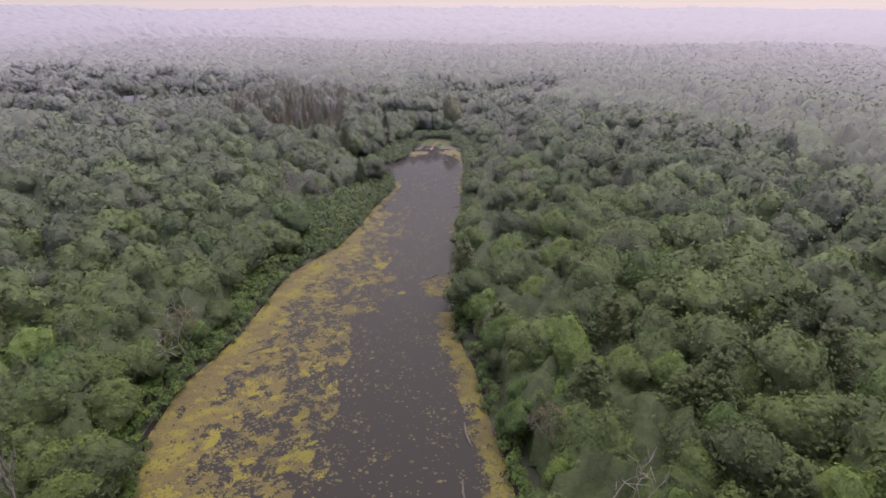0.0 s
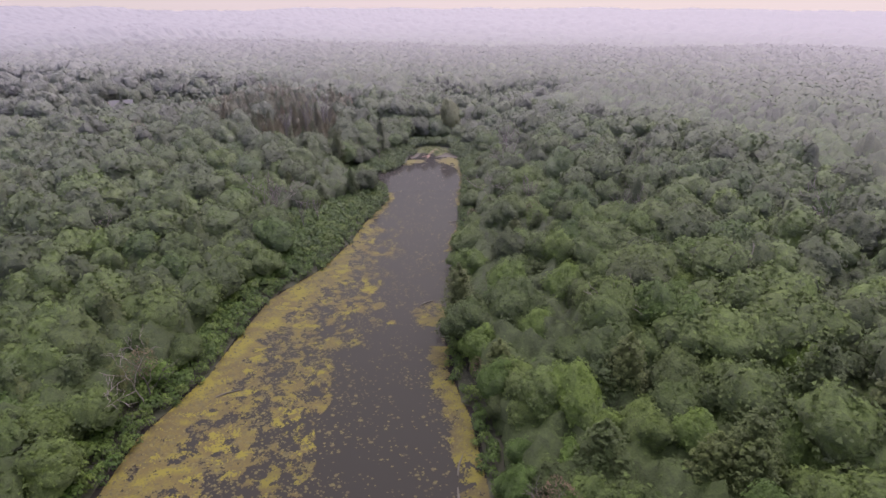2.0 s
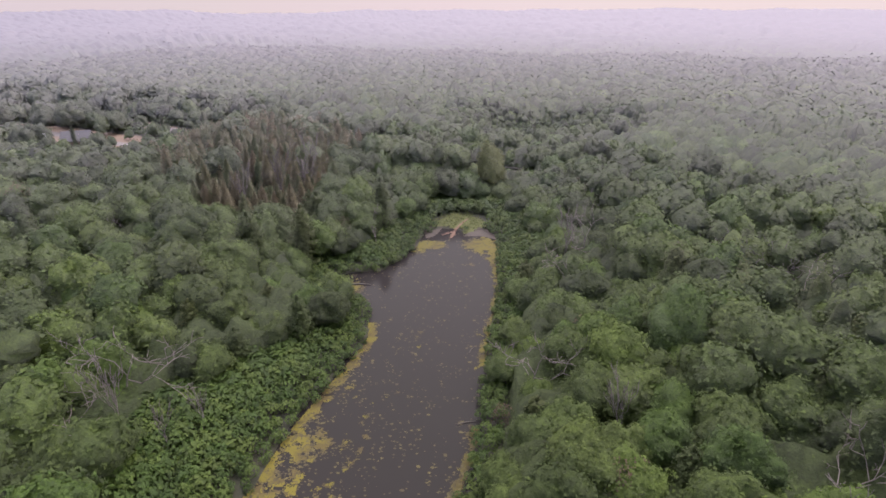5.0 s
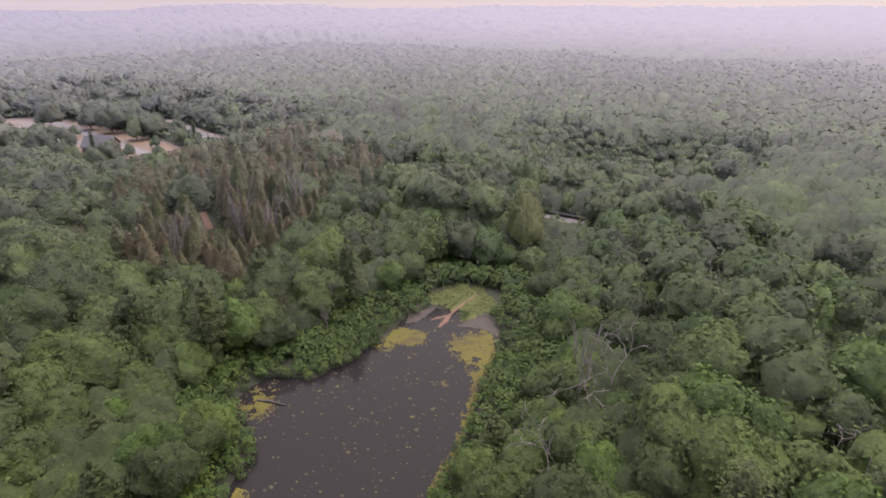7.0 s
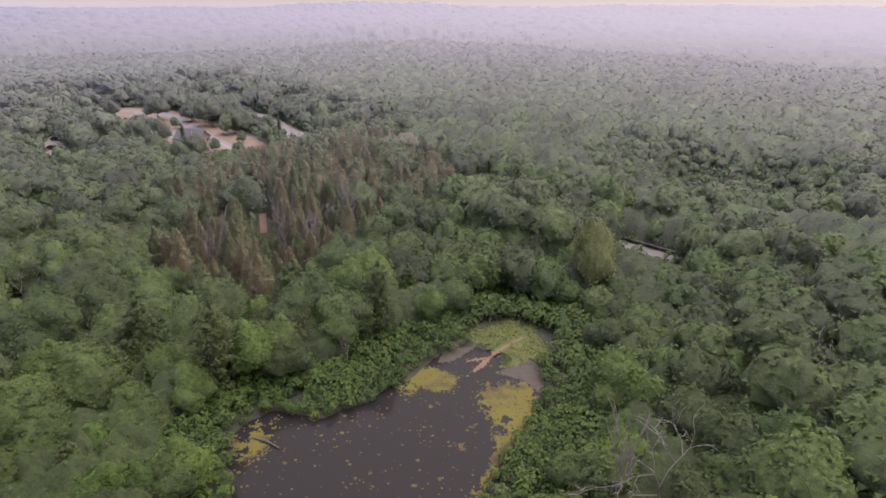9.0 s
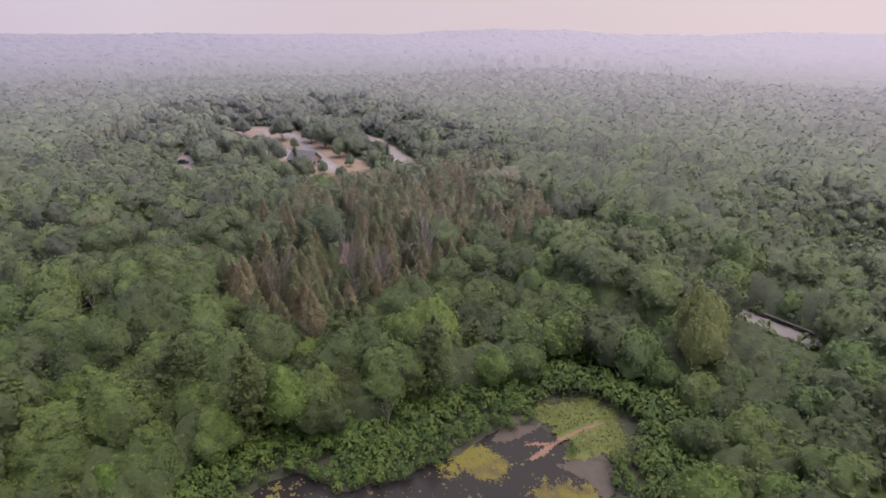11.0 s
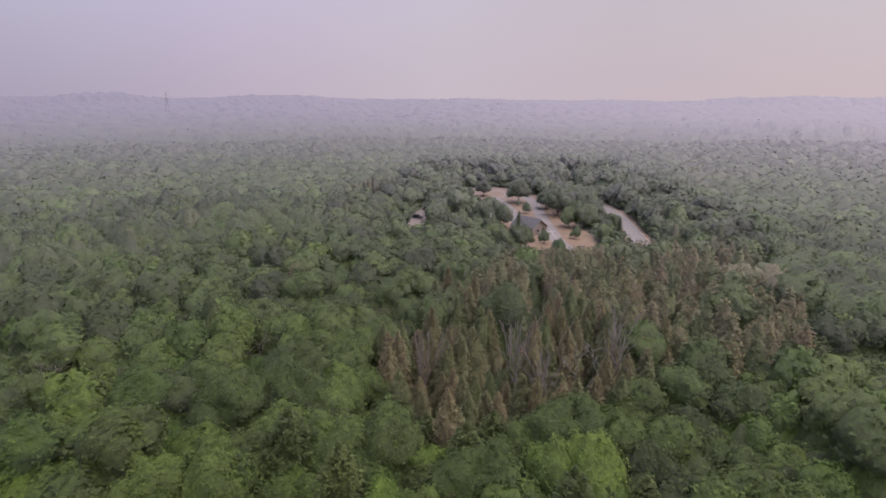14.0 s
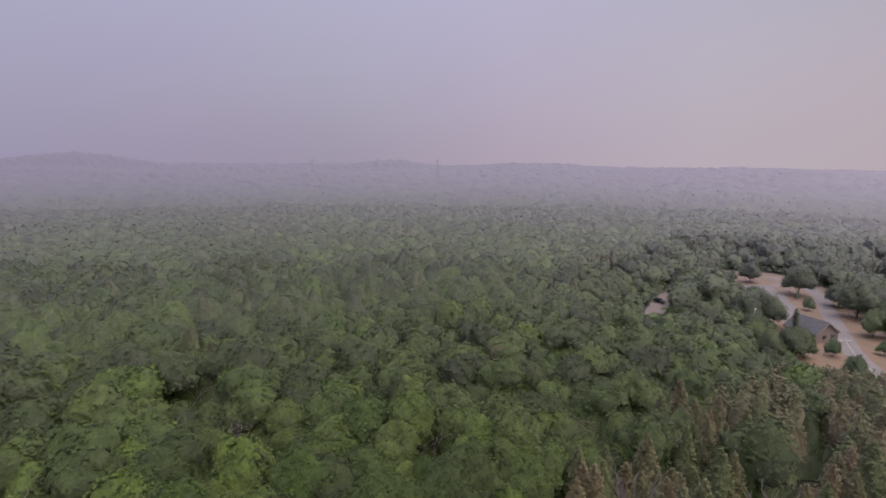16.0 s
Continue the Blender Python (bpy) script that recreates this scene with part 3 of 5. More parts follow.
# loose pads: many small uneven six-cornered leaves, gathered in drifts
n = 90000
px, py = rng.uniform(-57, 13, n), rng.uniform(42, 321, n)
drifts = 0.5 + 0.35 * waves(px, py, 51, 16) + 0.3 * waves(px, py, 52, 5)
keep = (rng.random(n) < (cover(px, py) * 0.9 + 0.10) * (1 - 0.45 * step(200, 260, py)) * np.clip(drifts * 1.5, 0, 1.4)) & (edge_distance(POND, px, py) < -0.4)
px, py = px[keep], py[keep]
n = len(px)
size = rng.uniform(0.10, 0.30, n) * (1 + 0.8 * (rng.random(n) < 0.12))
ang = np.arange(6) * math.pi / 3
wob = rng.uniform(0.6, 1.25, (n, 6)) * size[:, None]
turn = rng.uniform(0, 6.28, n)[:, None]
vs = np.stack([px[:, None] + wob * np.cos(ang + turn), py[:, None] + 0.8 * wob * np.sin(ang + turn), np.broadcast_to(0.016 + 0.016 * rng.random((n, 1)), (n, 6))], -1).reshape(-1, 3)
base = np.arange(n)[:, None] * 6
quads = np.concatenate([base + np.array([0, 1, 2, 3]), base + np.array([0, 3, 4, 5])])
hue = rng.random(n)
tagged(new("lily_pads", mesh_from("lily_pads", vs, quads, mat=PADS, tint=np.concatenate([hue, hue]))), "scattered ochre-green lily pads floating on the pond", "lily pads", kind="stuff")

# ---------------------------------------------------------------- trees: one of each shape, then the woods
SHAPES = {}      # kind: list of (crown mesh arrays for near, trunk arrays)
rng = np.random.default_rng(4)


def make_kind(kind, mat, shapes, crown_of, trunk, bark=BARK):
    out = []
    for s in range(shapes):
        v, q, w = crown_of()
        tv, tq = trunk()
        out.append((mesh_from(kind + "_crown", v, q, mat=mat, out=w), mesh_from(kind + "_trunk", tv, tq, mat=bark, smooth=True)))
    SHAPES[kind] = out


NL = 1400
make_kind("oak_tree", OAK, 7, lambda: broad_crown(rng, NL, 0.28, 15, 4.6, 8.0, 16.6), lambda: trunk_of(rng, 12.5, 0.34, 5, 3.2))
make_kind("maple_tree", MAPLE, 5, lambda: broad_crown(rng, NL, 0.265, 13, 3.9, 7.8, 17.0), lambda: trunk_of(rng, 13.0, 0.27, 4, 2.4))
make_kind("white_pine", PINE, 4, lambda: pine_crown(rng, 2400, 0.40, 4.6, 4.0, 19.5, 13, 0.5, 0.42), lambda: trunk_of(rng, 20.0, 0.33, 0))
make_kind("red_pine", RUST, 5, lambda: pine_crown(rng, 1900, 0.30, 3.1, 4.0, 16.8, 16, 0.72, 0.5), lambda: trunk_of(rng, 16.2, 0.22, 0))
make_kind("poplar_tree", POPLAR, 1, lambda: broad_crown(rng, 2600, 0.36, 18, 4.8, 5.0, 19.5), lambda: trunk_of(rng, 15, 0.4, 5, 3.2))
make_kind("wilted_tree", WILTED, 2, lambda: broad_crown(rng, 520, 0.20, 9, 3.2, 7.5, 14.5, 8, 4, tufts=60, closed=False), lambda: bare_tree(rng, 12.5, 0.2, 0.8))
LABELS = {"oak_tree": ("broad dark green oak with a full uneven crown", "oak tree"), "maple_tree": ("bright green maple with a tall rounded crown", "maple tree"),
          "white_pine": ("dark green white pine with tiered boughs", "pine tree"), "red_pine": ("narrow red pine with browned needles in a stand", "pine tree"),
          "poplar_tree": ("tall yellow-green poplar behind the pond's end", "poplar tree"), "wilted_tree": ("dying tree with sparse brown wilted leaves", "dying tree")}
FIRST = {}


def plant(kind, shape, x, y, scale, turn, stretch=1.0, broad=1.0, sink=0.0):
    key = (kind, shape)
    m = pose(x, y, float(ground_z(x, y)) - sink * scale, 0, 0, turn)
    if key not in FIRST:
        root = thing(kind, *LABELS[kind], group="trees of the woods")
        crown, stem = SHAPES[kind][shape]
        part("trunk", stem, root, "grey-brown trunk and limbs")
        part("crown", crown, root)
        FIRST[key] = root
        root.matrix_basis = m @ Matrix.Diagonal((scale * broad, scale * broad, scale * stretch, 1))
        return root
    ob = copy_thing(FIRST[key], m)
    ob.scale = (scale * broad, scale * broad, scale * stretch)
    return ob


# where the trees stand: a jittered lattice over the land, thinned by zones
def lattice(lo_x, hi_x, lo_y, hi_y, pitch, seed):
    g = np.random.default_rng(seed)
    x, y = np.meshgrid(np.arange(lo_x, hi_x, pitch), np.arange(lo_y, hi_y, pitch * 0.87))
    x = x + (np.arange(x.shape[0]) % 2)[:, None] * pitch / 2
    x, y = x + g.uniform(-.36, .36, x.shape) * pitch, y + g.uniform(-.36, .36, x.shape) * pitch
    return x.ravel(), y.ravel()


STRETCH = [(0, 70), (8, 190), (-25, 285), (-60, 285)]       # what the walk passes nearest
# dead trees: place, height, shape
EAST_SNAGS = [(64, 129, 20, 1), (43, 125, 17, 0), (22, 60, 15, 1), (33, 205, 13, 2), (76, 251, 16, 0), (84, 262, 15, 1), (20, 220, 15, 0), (60, 192, 16, 1), (64, 186, 14, 0),
              (35, 286, 16, 0), (31, 283, 14, 2), (44, 321, 15, 1), (56, 331, 16, 0), (60, 327, 15, 1), (110, 170, 17, 0), (70, 275, 15, 0), (28, 262, 13, 0)]
WEST_SNAGS = [(-59, 209, 17, 0), (-62, 195, 15, 1), (-55, 200, 14, 2), (-47, 198, 9, 2), (-42, 204, 8, 2), (-100, 214, 14, 1), (-104, 222, 12, 0), (-118, 204, 12, 1), (-102, 268, 14, 0),
              (-33, 302, 9, 2), (-30, 296, 6, 2), (-58, 104, 13, 0), (-62, 62, 12, 2), (-78, 300, 17, 2), (-72, 320, 18, 2), (-66, 332, 18, 0), (-64, 340, 18, 2), (-62, 322, 17, 2),
              (-95, 175, 16, 1)]
SNAGS = EAST_SNAGS + WEST_SNAGS
OPEN = [(x, y, 5.4 if k < 2 else 3.0) for x, y, h, k in SNAGS] + [(6, 355, 6), (-48, 277, 4.5), (-31, 309, 4.5), (64, 94, 4.5), (69, 85, 4.5), (-41, 294, 3.5)]

tx, ty = lattice(-900, 700, -150, 1050, 7.2, 8)
ex, ey = lattice(-160, -50, 285, 440, 5.0, 38)
inner = edge_distance(RUST_WOOD, ex, ey) < 2
outer = edge_distance(RUST_WOOD, tx, ty) > 0
was_stand = np.concatenate([np.zeros(outer.sum(), bool), np.ones(inner.sum(), bool)])
tx, ty = np.concatenate([tx[outer], ex[inner]]), np.concatenate([ty[outer], ey[inner]])
r_mid = np.hypot(tx, ty - 250)
d_near = line_distance(STRETCH, tx, ty)
ok = (r_mid < 720) & (ty > 0)
tx, ty, d_near, was_stand = tx[ok], ty[ok], d_near[ok], was_stand[ok]
g = np.random.default_rng(9)
d_pond = edge_distance(POND, tx, ty)
def road_view(x, y):
    """Low growth lies before the open stretch of the park road."""
    return (y > 345) & (np.abs(x - 13 - 0.14 * (394 - y)) < 11.5)


# the belt of bushes: wide on the western bank, none on the southern east bank
def bank_belt(x, y):
    """How wide the belt of bushes along the pond is."""
    return np.where(x < -8, np.interp(y, [60, 120, 170, 190, 215, 240, 262, 300, 330], [3.5, 5, 8, 22, 24, 8, 6, 10, 6]),
                    np.interp(y, [180, 230, 270, 290, 330, 360], [1.0, 3, 6, 12, 12, 4]))


belt = bank_belt(tx, ty)
end_zone = (ty > 312) & (ty < 339) & (np.abs(tx + 2) < 17)
keep = (d_pond > belt) & ~end_zone
keep &= (edge_distance(CLEARING, tx, ty) > 3) & (edge_distance(LAYBY, tx, ty) > 1.8) & (line_distance(HIGHWAY, tx, ty) > 6.5) & (edge_distance(MEADOW, tx, ty) > 2)
for ox, oy, orad in OPEN:
    keep &= np.hypot(tx - ox, ty - oy) > orad
keep &= (line_distance(ROAD_GAP, tx, ty) > 5.0) & (line_distance(PINE_PATH, tx, ty) > 3.2)
keep &= (g.random(len(tx)) > 0.05)
tx, ty, d_near, d_pond, was_stand = tx[keep], ty[keep], d_near[keep], d_pond[keep], was_stand[keep]
n = len(tx)
u, w = g.random(n), waves(tx, ty, 61, 110)
rusty = was_stand & (u < 0.93)
far_rust = (waves(tx, ty, 64, 170) > 0.95) & (u < 0.7) & (d_near > 250)
piney = ~rusty & (g.random(n) < np.clip(0.08 + 0.12 * w, 0.02, 0.4))
mapley = ~rusty & ~piney & (g.random(n) < 0.30 + 0.2 * waves(tx, ty, 62, 70) - 0.18 * (tx < -45))
kind = np.where(rusty | far_rust, 3, np.where(piney, 2, np.where(mapley, 1, 0)))
wilt = (kind < 2) & (g.random(n) < 0.012) & (d_near < 200)
kind = np.where(wilt, 4, kind)
scale = g.uniform(0.66, 1.22, n) * (0.94 + 0.10 * waves(tx, ty, 65, 60)) * np.where(d_pond < 14, 0.88, 1.0)
scale = np.where(kind == 3, g.uniform(0.85, 1.12, n), scale)
wide = np.where(kind < 2, 1.24, 1.15)
for site, rise in ((CLEARING, 0.28), (LAYBY, 0.42)):
    e = edge_distance(site, tx, ty)
    front = (np.hypot(tx - 10, ty - 270) < 318) & ~((tx < -228) & (ty > 358)) & (ty > 300)
    scale = np.where(front, np.minimum(scale, np.clip((5.5 + rise * e) / 17.0, 0.28, 2)), scale)
e = line_distance(HIGHWAY, tx, ty)
scale = np.where((e < 55) & (tx > -236) & (ty < 470 + 0.42 * (tx + 220) * -1) & (ty > 405), np.minimum(scale, np.clip((4.5 + 0.33 * e) / 17.0, 0.28, 2)), scale)
e = line_distance(ROAD_GAP, tx, ty)
scale = np.where((ty < 395) & road_view(tx, ty), np.minimum(scale, np.clip((0.5 + 0.34 * e) / 17.0, 0.22, 2)), scale)
e = line_distance(PINE_PATH, tx, ty)
scale = np.where(line_distance([PINE_PATH[0], (-66, 308)], tx, ty) < 5.0, np.minimum(scale, np.clip((0.5 + 0.36 * e) / 17.0, 0.15, 2)), scale)
e = edge_distance(MEADOW, tx, ty)
scale = np.where(e < 45, np.minimum(scale, np.clip((4.0 + 0.28 * e) / 17.0, 0.28, 2)), scale)
edge_d = np.minimum.reduce([d_pond - bank_belt(tx, ty), edge_distance(CLEARING, tx, ty), edge_distance(LAYBY, tx, ty), line_distance(ROAD_GAP, tx, ty) - 4, line_distance(HIGHWAY, tx, ty) - 6, np.where(ty > 300, np.maximum(np.abs(tx + 2) - 17, ty - 339), 99)])
sunk = np.where((edge_d < 14) & (kind != 3), 5.0, np.where((edge_d < 28) & (kind != 3), 2.5, 0.0)) * scale     # trees at an edge are leafy down to the ground
NAMES = ["oak_tree", "maple_tree", "white_pine", "red_pine", "wilted_tree"]
LIMIT = [150, 95, 45, 115, 20]

single = np.zeros(n, bool)
for k in range(5):
    ids = np.where((kind == k) & (ty > 38))[0]
    ids = ids[np.argsort(d_near[ids])][:LIMIT[k]]
    single[ids] = True
    for i in ids:
        plant(NAMES[k], int(g.integers(len(SHAPES[NAMES[k]]))), float(tx[i]), float(ty[i]), float(scale[i]), float(g.uniform(0, 360)), float(g.uniform(0.9, 1.12)), float(wide[i]), float(sunk[i] / scale[i]))
# trees that stand out
plant("poplar_tree", 0, 6, 355, 1.05, 20)
for x, y, s in ((-48, 277, 1.08), (-31, 309, 1.05), (64, 94, 1.1), (69, 85, 1.05)):
    plant("white_pine", int(g.integers(4)), x, y, s, float(g.uniform(0, 360)))
plant("wilted_tree", 0, 18, 75, 0.9, 40)
plant("wilted_tree", 1, -57, 108, 0.85, 200)
plant("wilted_tree", 0, 30, 190, 1.0, 100)
plant("wilted_tree", 1, -41, 294, 0.8, 10)

# the rest of the woods, joined: simpler crowns farther off
g2 = np.random.default_rng(77)
MATS = [OAK, MAPLE, PINE, RUST, WILTED]
WORDS = ["broadleaf", "maple", "pine", "browned pine", "dying"]


def simple(k, quads, size):
    if k == 4:
        return broad_crown(g2, quads // 2, size * 0.8, 13, 3.8, 8.0, 15.6, 12, 5, tufts=55, closed=False)
    if k == 0:
        return broad_crown(g2, quads, size, 13, 4.6, 8.0, 16.6, 12, 5, tufts=55)
    if k == 1:
        return broad_crown(g2, quads, size, 11, 3.9, 7.8, 17.0, 12, 5, tufts=55)
    if k == 2:
        return pine_crown(g2, quads, size, 4.3, 5.0, 19.0, max(5, quads // 16), 0.5, 0.45)
    return pine_crown(g2, quads, size, 3.0, 4.5, 16.5, max(5, quads // 14), 0.5, 0.62)


def woods(band, k, ids, quads, size, shapes):
    """Trees farther off, joined: simpler crowns of several shapes, turned and scaled."""
    if len(ids) == 0:
        return
    vs, qs, outs, hues, o = [], [], [], [], 0
    which = g2.integers(shapes, size=len(ids))
    zz = ground_z(tx[ids], ty[ids]) - sunk[ids]
    turn = g2.uniform(0, 6.283, len(ids))
    hue = g2.random(len(ids))
    for s in range(shapes):
        v, q, w = simple(k, quads, size)
        m = which == s
        if not m.any():
            continue
        c, si, sc = np.cos(turn[m])[:, None], np.sin(turn[m])[:, None], scale[ids][m][:, None]
        wd = wide[ids][m][:, None]
        P = np.stack([tx[ids][m][:, None] + wd * sc * (c * v[None, :, 0] - si * v[None, :, 1]), ty[ids][m][:, None] + wd * sc * (si * v[None, :, 0] + c * v[None, :, 1]), zz[m][:, None] + sc * v[None, :, 2]], -1)
        W = np.stack([c * w[None, :, 0] - si * w[None, :, 1], si * w[None, :, 0] + c * w[None, :, 1], np.broadcast_to(w[None, :, 2], (m.sum(), len(w)))], -1)
        vs.append(P.reshape(-1, 3))
        outs.append(W.reshape(-1, 3))
        qs.append((q[None] + (np.arange(m.sum()) * len(v))[:, None, None]).reshape(-1, 3) + o)
        hues.append(np.repeat(hue[m], len(q)))
        o += m.sum() * len(v)
    me = mesh_from(band, np.concatenate(vs), np.concatenate(qs), mat=MATS[k], tint=np.concatenate(hues), out=np.concatenate(outs))
    tagged(new(band, me), "dense %s woods stretching away in haze" % WORDS[k], "woods", kind="stuff")


rest = ~single
rim_d = np.minimum.reduce([edge_distance(CLEARING, tx, ty), line_distance(HIGHWAY, tx, ty) - 4, edge_distance(LAYBY, tx, ty), edge_distance(MEADOW, tx, ty)])
# the stretch of woods that lies open to the walk
seen = (np.abs(tx) < 0.85 * ty + 25) | ((tx < 0) & (ty > 270 - np.abs(tx)))
for k in range(5):
    sel = rest & (kind == k)
    woods("nearer_woods", k, np.where(sel & (d_near < 75) & seen)[0], 690, 0.39, 8)
    woods("middle_woods", k, np.where(sel & (d_near >= 75) & (d_near < 135) & seen)[0], 290, 0.52, 8)
    woods("rim_woods", k, np.where(sel & (d_near >= 135) & (rim_d < 46) & seen)[0], 130, 0.74, 6)

# the canopy between and beyond these trees: one bumpy sheet, a bump for each crown
tree_hue = g2.random(n)
top = np.where(kind == 3, 15.0, np.where(kind == 2, 17.0, 15.6)) * scale - sunk
rad = np.where(kind == 3, 3.1, np.where(kind == 2, 3.9, 4.7)) * scale * wide
fine_tree = ((d_near < 262) | (rim_d < 52)) & seen
far_edge = (rim_d < 50) & (d_near > 150)     # low broadleaf trees round the openings
kind = np.where(far_edge & (kind == 2), 0, kind)
in_front = single | (d_near < 135) | (rim_d < 46)          # these stand on the sheet with crowns of their own


def stamps(ids, lobes):
    """Crown bumps: one broad bump a tree, and the lobes of foliage upon it."""
    out = []
    for i in ids:
        conic = kind[i] in (2, 3)
        drop = 6.4 * scale[i]
        low = 4.0 if kind[i] == 4 else 5.0 if kind[i] == 3 and in_front[i] else 1.2 if in_front[i] else 0.0
        out.append((tx[i], ty[i], top[i] - 0.5 * (lobes > 0) - low, rad[i], drop * (1.35 if conic else 1.0), 1.4 if conic else 2.0, int(kind[i]) % 4, tree_hue[i]))
        for _ in range(lobes):
            a, f = g2.uniform(0, 6.283), math.sqrt(g2.uniform(0.03, 1.0))
            lr = rad[i] * g2.uniform(0.18, 0.36)
            h = top[i] - (drop * 1.35 * f ** 1.4 if conic else drop * f * f) + g2.uniform(-0.5, 0.9) - low
            out.append((tx[i] + f * rad[i] * math.cos(a), ty[i] + f * rad[i] * math.sin(a), h, lr, lr * g2.uniform(1.1, 1.7), 2.0, int(kind[i]) % 4, tree_hue[i] + g2.uniform(-0.08, 0.08)))
    return out


def canopy_sheet(name, lo_x, hi_x, lo_y, hi_y, cp, bumps, mask, rough, label):
    """A closed canopy as one bumpy sheet, a bump for each crown and each lobe."""
    hx, hy = np.arange(lo_x, hi_x, cp), np.arange(lo_y, hi_y, cp)
    HX, HY = np.meshgrid(hx, hy)
    mx, my = HX[:-1, :-1] + cp / 2, HY[:-1, :-1] + cp / 2
    HG = ground_z(HX, HY)
    gap = np.minimum.reduce([edge_distance(CLEARING, HX, HY), line_distance(HIGHWAY, HX, HY) - 4, edge_distance(LAYBY, HX, HY) + 5, edge_distance(MEADOW, HX, HY)])
    H = np.where(gap < 24, 0.6, 8.0 + 1.6 * waves(HX, HY, 66, 9) + 1.0 * waves(HX, HY, 67, 4))
    H = np.where((edge_distance(RUST_WOOD, HX, HY) < 0) & (gap >= 24), 3.5 + waves(HX, HY, 67, 4), H)
    OWN, HUE = np.zeros(HX.shape, int), np.zeros(HX.shape)
    for bx_, by_, bt, br, bd, power, bk, bh in bumps:
        reach = int(1.3 * br / cp) + 1
        ci, cj = int(round((bx_ - lo_x) / cp)), int(round((by_ - lo_y) / cp))
        if ci <= reach or cj <= reach or ci >= len(hx) - reach - 1 or cj >= len(hy) - reach - 1:
            continue
        sl = (slice(cj - reach, cj + reach + 1), slice(ci - reach, ci + reach + 1))
        rho = np.hypot(HX[sl] - bx_, HY[sl] - by_) / br
        h = np.where(rho < 1.3, bt - bd * rho ** power, 0)
        win = h > H[sl]
        H[sl] = np.where(win, h, H[sl])
        OWN[sl] = np.where(win, bk, OWN[sl])
        HUE[sl] = np.where(win, bh, HUE[sl])
    # the woods slope down to the banks and to the openings
    ahead = np.abs(HX + 2) - 18
    shore = np.minimum(edge_distance(POND, HX, HY) - bank_belt(HX, HY) - 2.0, np.where(HY > 280, np.maximum(ahead, HY - 349), 99))
    front = (np.hypot(HX - 10, HY - 270) < 318) & ~((HX < -228) & (HY > 358)) & (HY > 300)
    track = line_distance(ROAD_GAP, HX, HY)
    cap = np.minimum(2.5 + 1.25 * np.maximum(shore, 0), np.where(front, 1.6 + 0.24 * np.maximum(gap - 3, 0), 1.5 + 0.8 * np.maximum(gap - 4, 0)))
    H = np.where(H > cap, cap + np.clip(0.3 * (H - cap), 0, 0.12 * cap + 0.4), H)
    H = np.minimum(H, np.where((HY < 395) & road_view(HX, HY), 0.8 + 0.33 * np.maximum(track - 4, 0), 1.5 + 2.0 * np.maximum(track - 4.2, 0)))
    trail = line_distance(PINE_PATH, HX, HY)
    H = np.minimum(H, np.where(line_distance([PINE_PATH[0], (-66, 308)], HX, HY) < 4.0, 0.5 + 0.3 * np.maximum(trail - 2, 0), 1.0 + 2.5 * np.maximum(trail - 2.2, 0)))
    for sx, sy, sh, sk in SNAGS:
        H = np.minimum(H, 5.0 + 1.1 * np.maximum(np.hypot(HX - sx, HY - sy) - 3.0, 0))
    Z = HG + H + np.where(H > 2, g2.normal(size=H.shape) * rough, 0)
    X2, Y2 = HX + g2.uniform(-.3, .3, HX.shape) * cp, HY + g2.uniform(-.3, .3, HX.shape) * cp
    cells = mask(mx, my) & ((np.abs(mx) < 0.85 * my + 25) | ((mx < 0) & (my > 270 - np.abs(mx))))
    near_gap = gap[:-1, :-1]
    cells &= ~((near_gap < 5) | (edge_distance(POND, mx, my) < bank_belt(mx, my) + 3.0) | ((my > 285) & (my < 349) & (np.abs(mx + 2) < 18)) | (line_distance(ROAD_GAP, mx, my) < 4.0) | (line_distance(PINE_PATH, mx, my) < 2.2) | (np.hypot(mx, my - 250) > 700))
    cells &= ~((near_gap < 24) & (H[:-1, :-1] < 2) & (H[1:, 1:] < 2) & (H[1:, :-1] < 2) & (H[:-1, 1:] < 2))
    count = np.zeros(HX.shape, int)
    for a_, b_ in ((0, 0), (0, 1), (1, 0), (1, 1)):
        count[a_:a_ + cells.shape[0], b_:b_ + cells.shape[1]] += cells
    Z = np.where(count < 4, HG + 0.4, Z)
    gy, gx = np.gradient(Z, cp)
    away = unit(np.stack([-gx, -gy, np.ones(gx.shape)], -1).reshape(-1, 3))
    idx = np.arange(HX.size).reshape(HX.shape)
    quads = np.stack([idx[:-1, :-1], idx[:-1, 1:], idx[1:, 1:], idx[1:, :-1]], -1)[cells]
    used, inv = np.unique(quads, return_inverse=True)
    me = mesh_from(name, np.stack([X2.ravel()[used], Y2.ravel()[used], Z.ravel()[used]], 1), inv.reshape(-1, 4), mat=OAK, tint=HUE[:-1, :-1][cells] % 1, smooth=True, out=away[used])
    for m in (MAPLE, PINE, RUST):
        me.materials.append(m)
    me.polygons.foreach_set("material_index", OWN[:-1, :-1][cells].astype(np.int32))
    tagged(new(name, me), label, "woods", kind="stuff")
    return mx[cells], my[cells], Z[:-1, :-1][cells], H[:-1, :-1][cells], OWN[:-1, :-1][cells], HUE[:-1, :-1][cells]


def near_zone(x, y, lap=0.0):
    return (line_distance(STRETCH, x, y) < 246 - lap) | (np.minimum(edge_distance(CLEARING, x, y), line_distance(HIGHWAY, x, y)) < 40 - lap)


fine_cells = canopy_sheet("woods_canopy", -400, 280, 30, 560, 1.25, stamps(np.where(fine_tree)[0], 17), near_zone, 0.38, "closed leafy canopy of the mixed woods in haze")
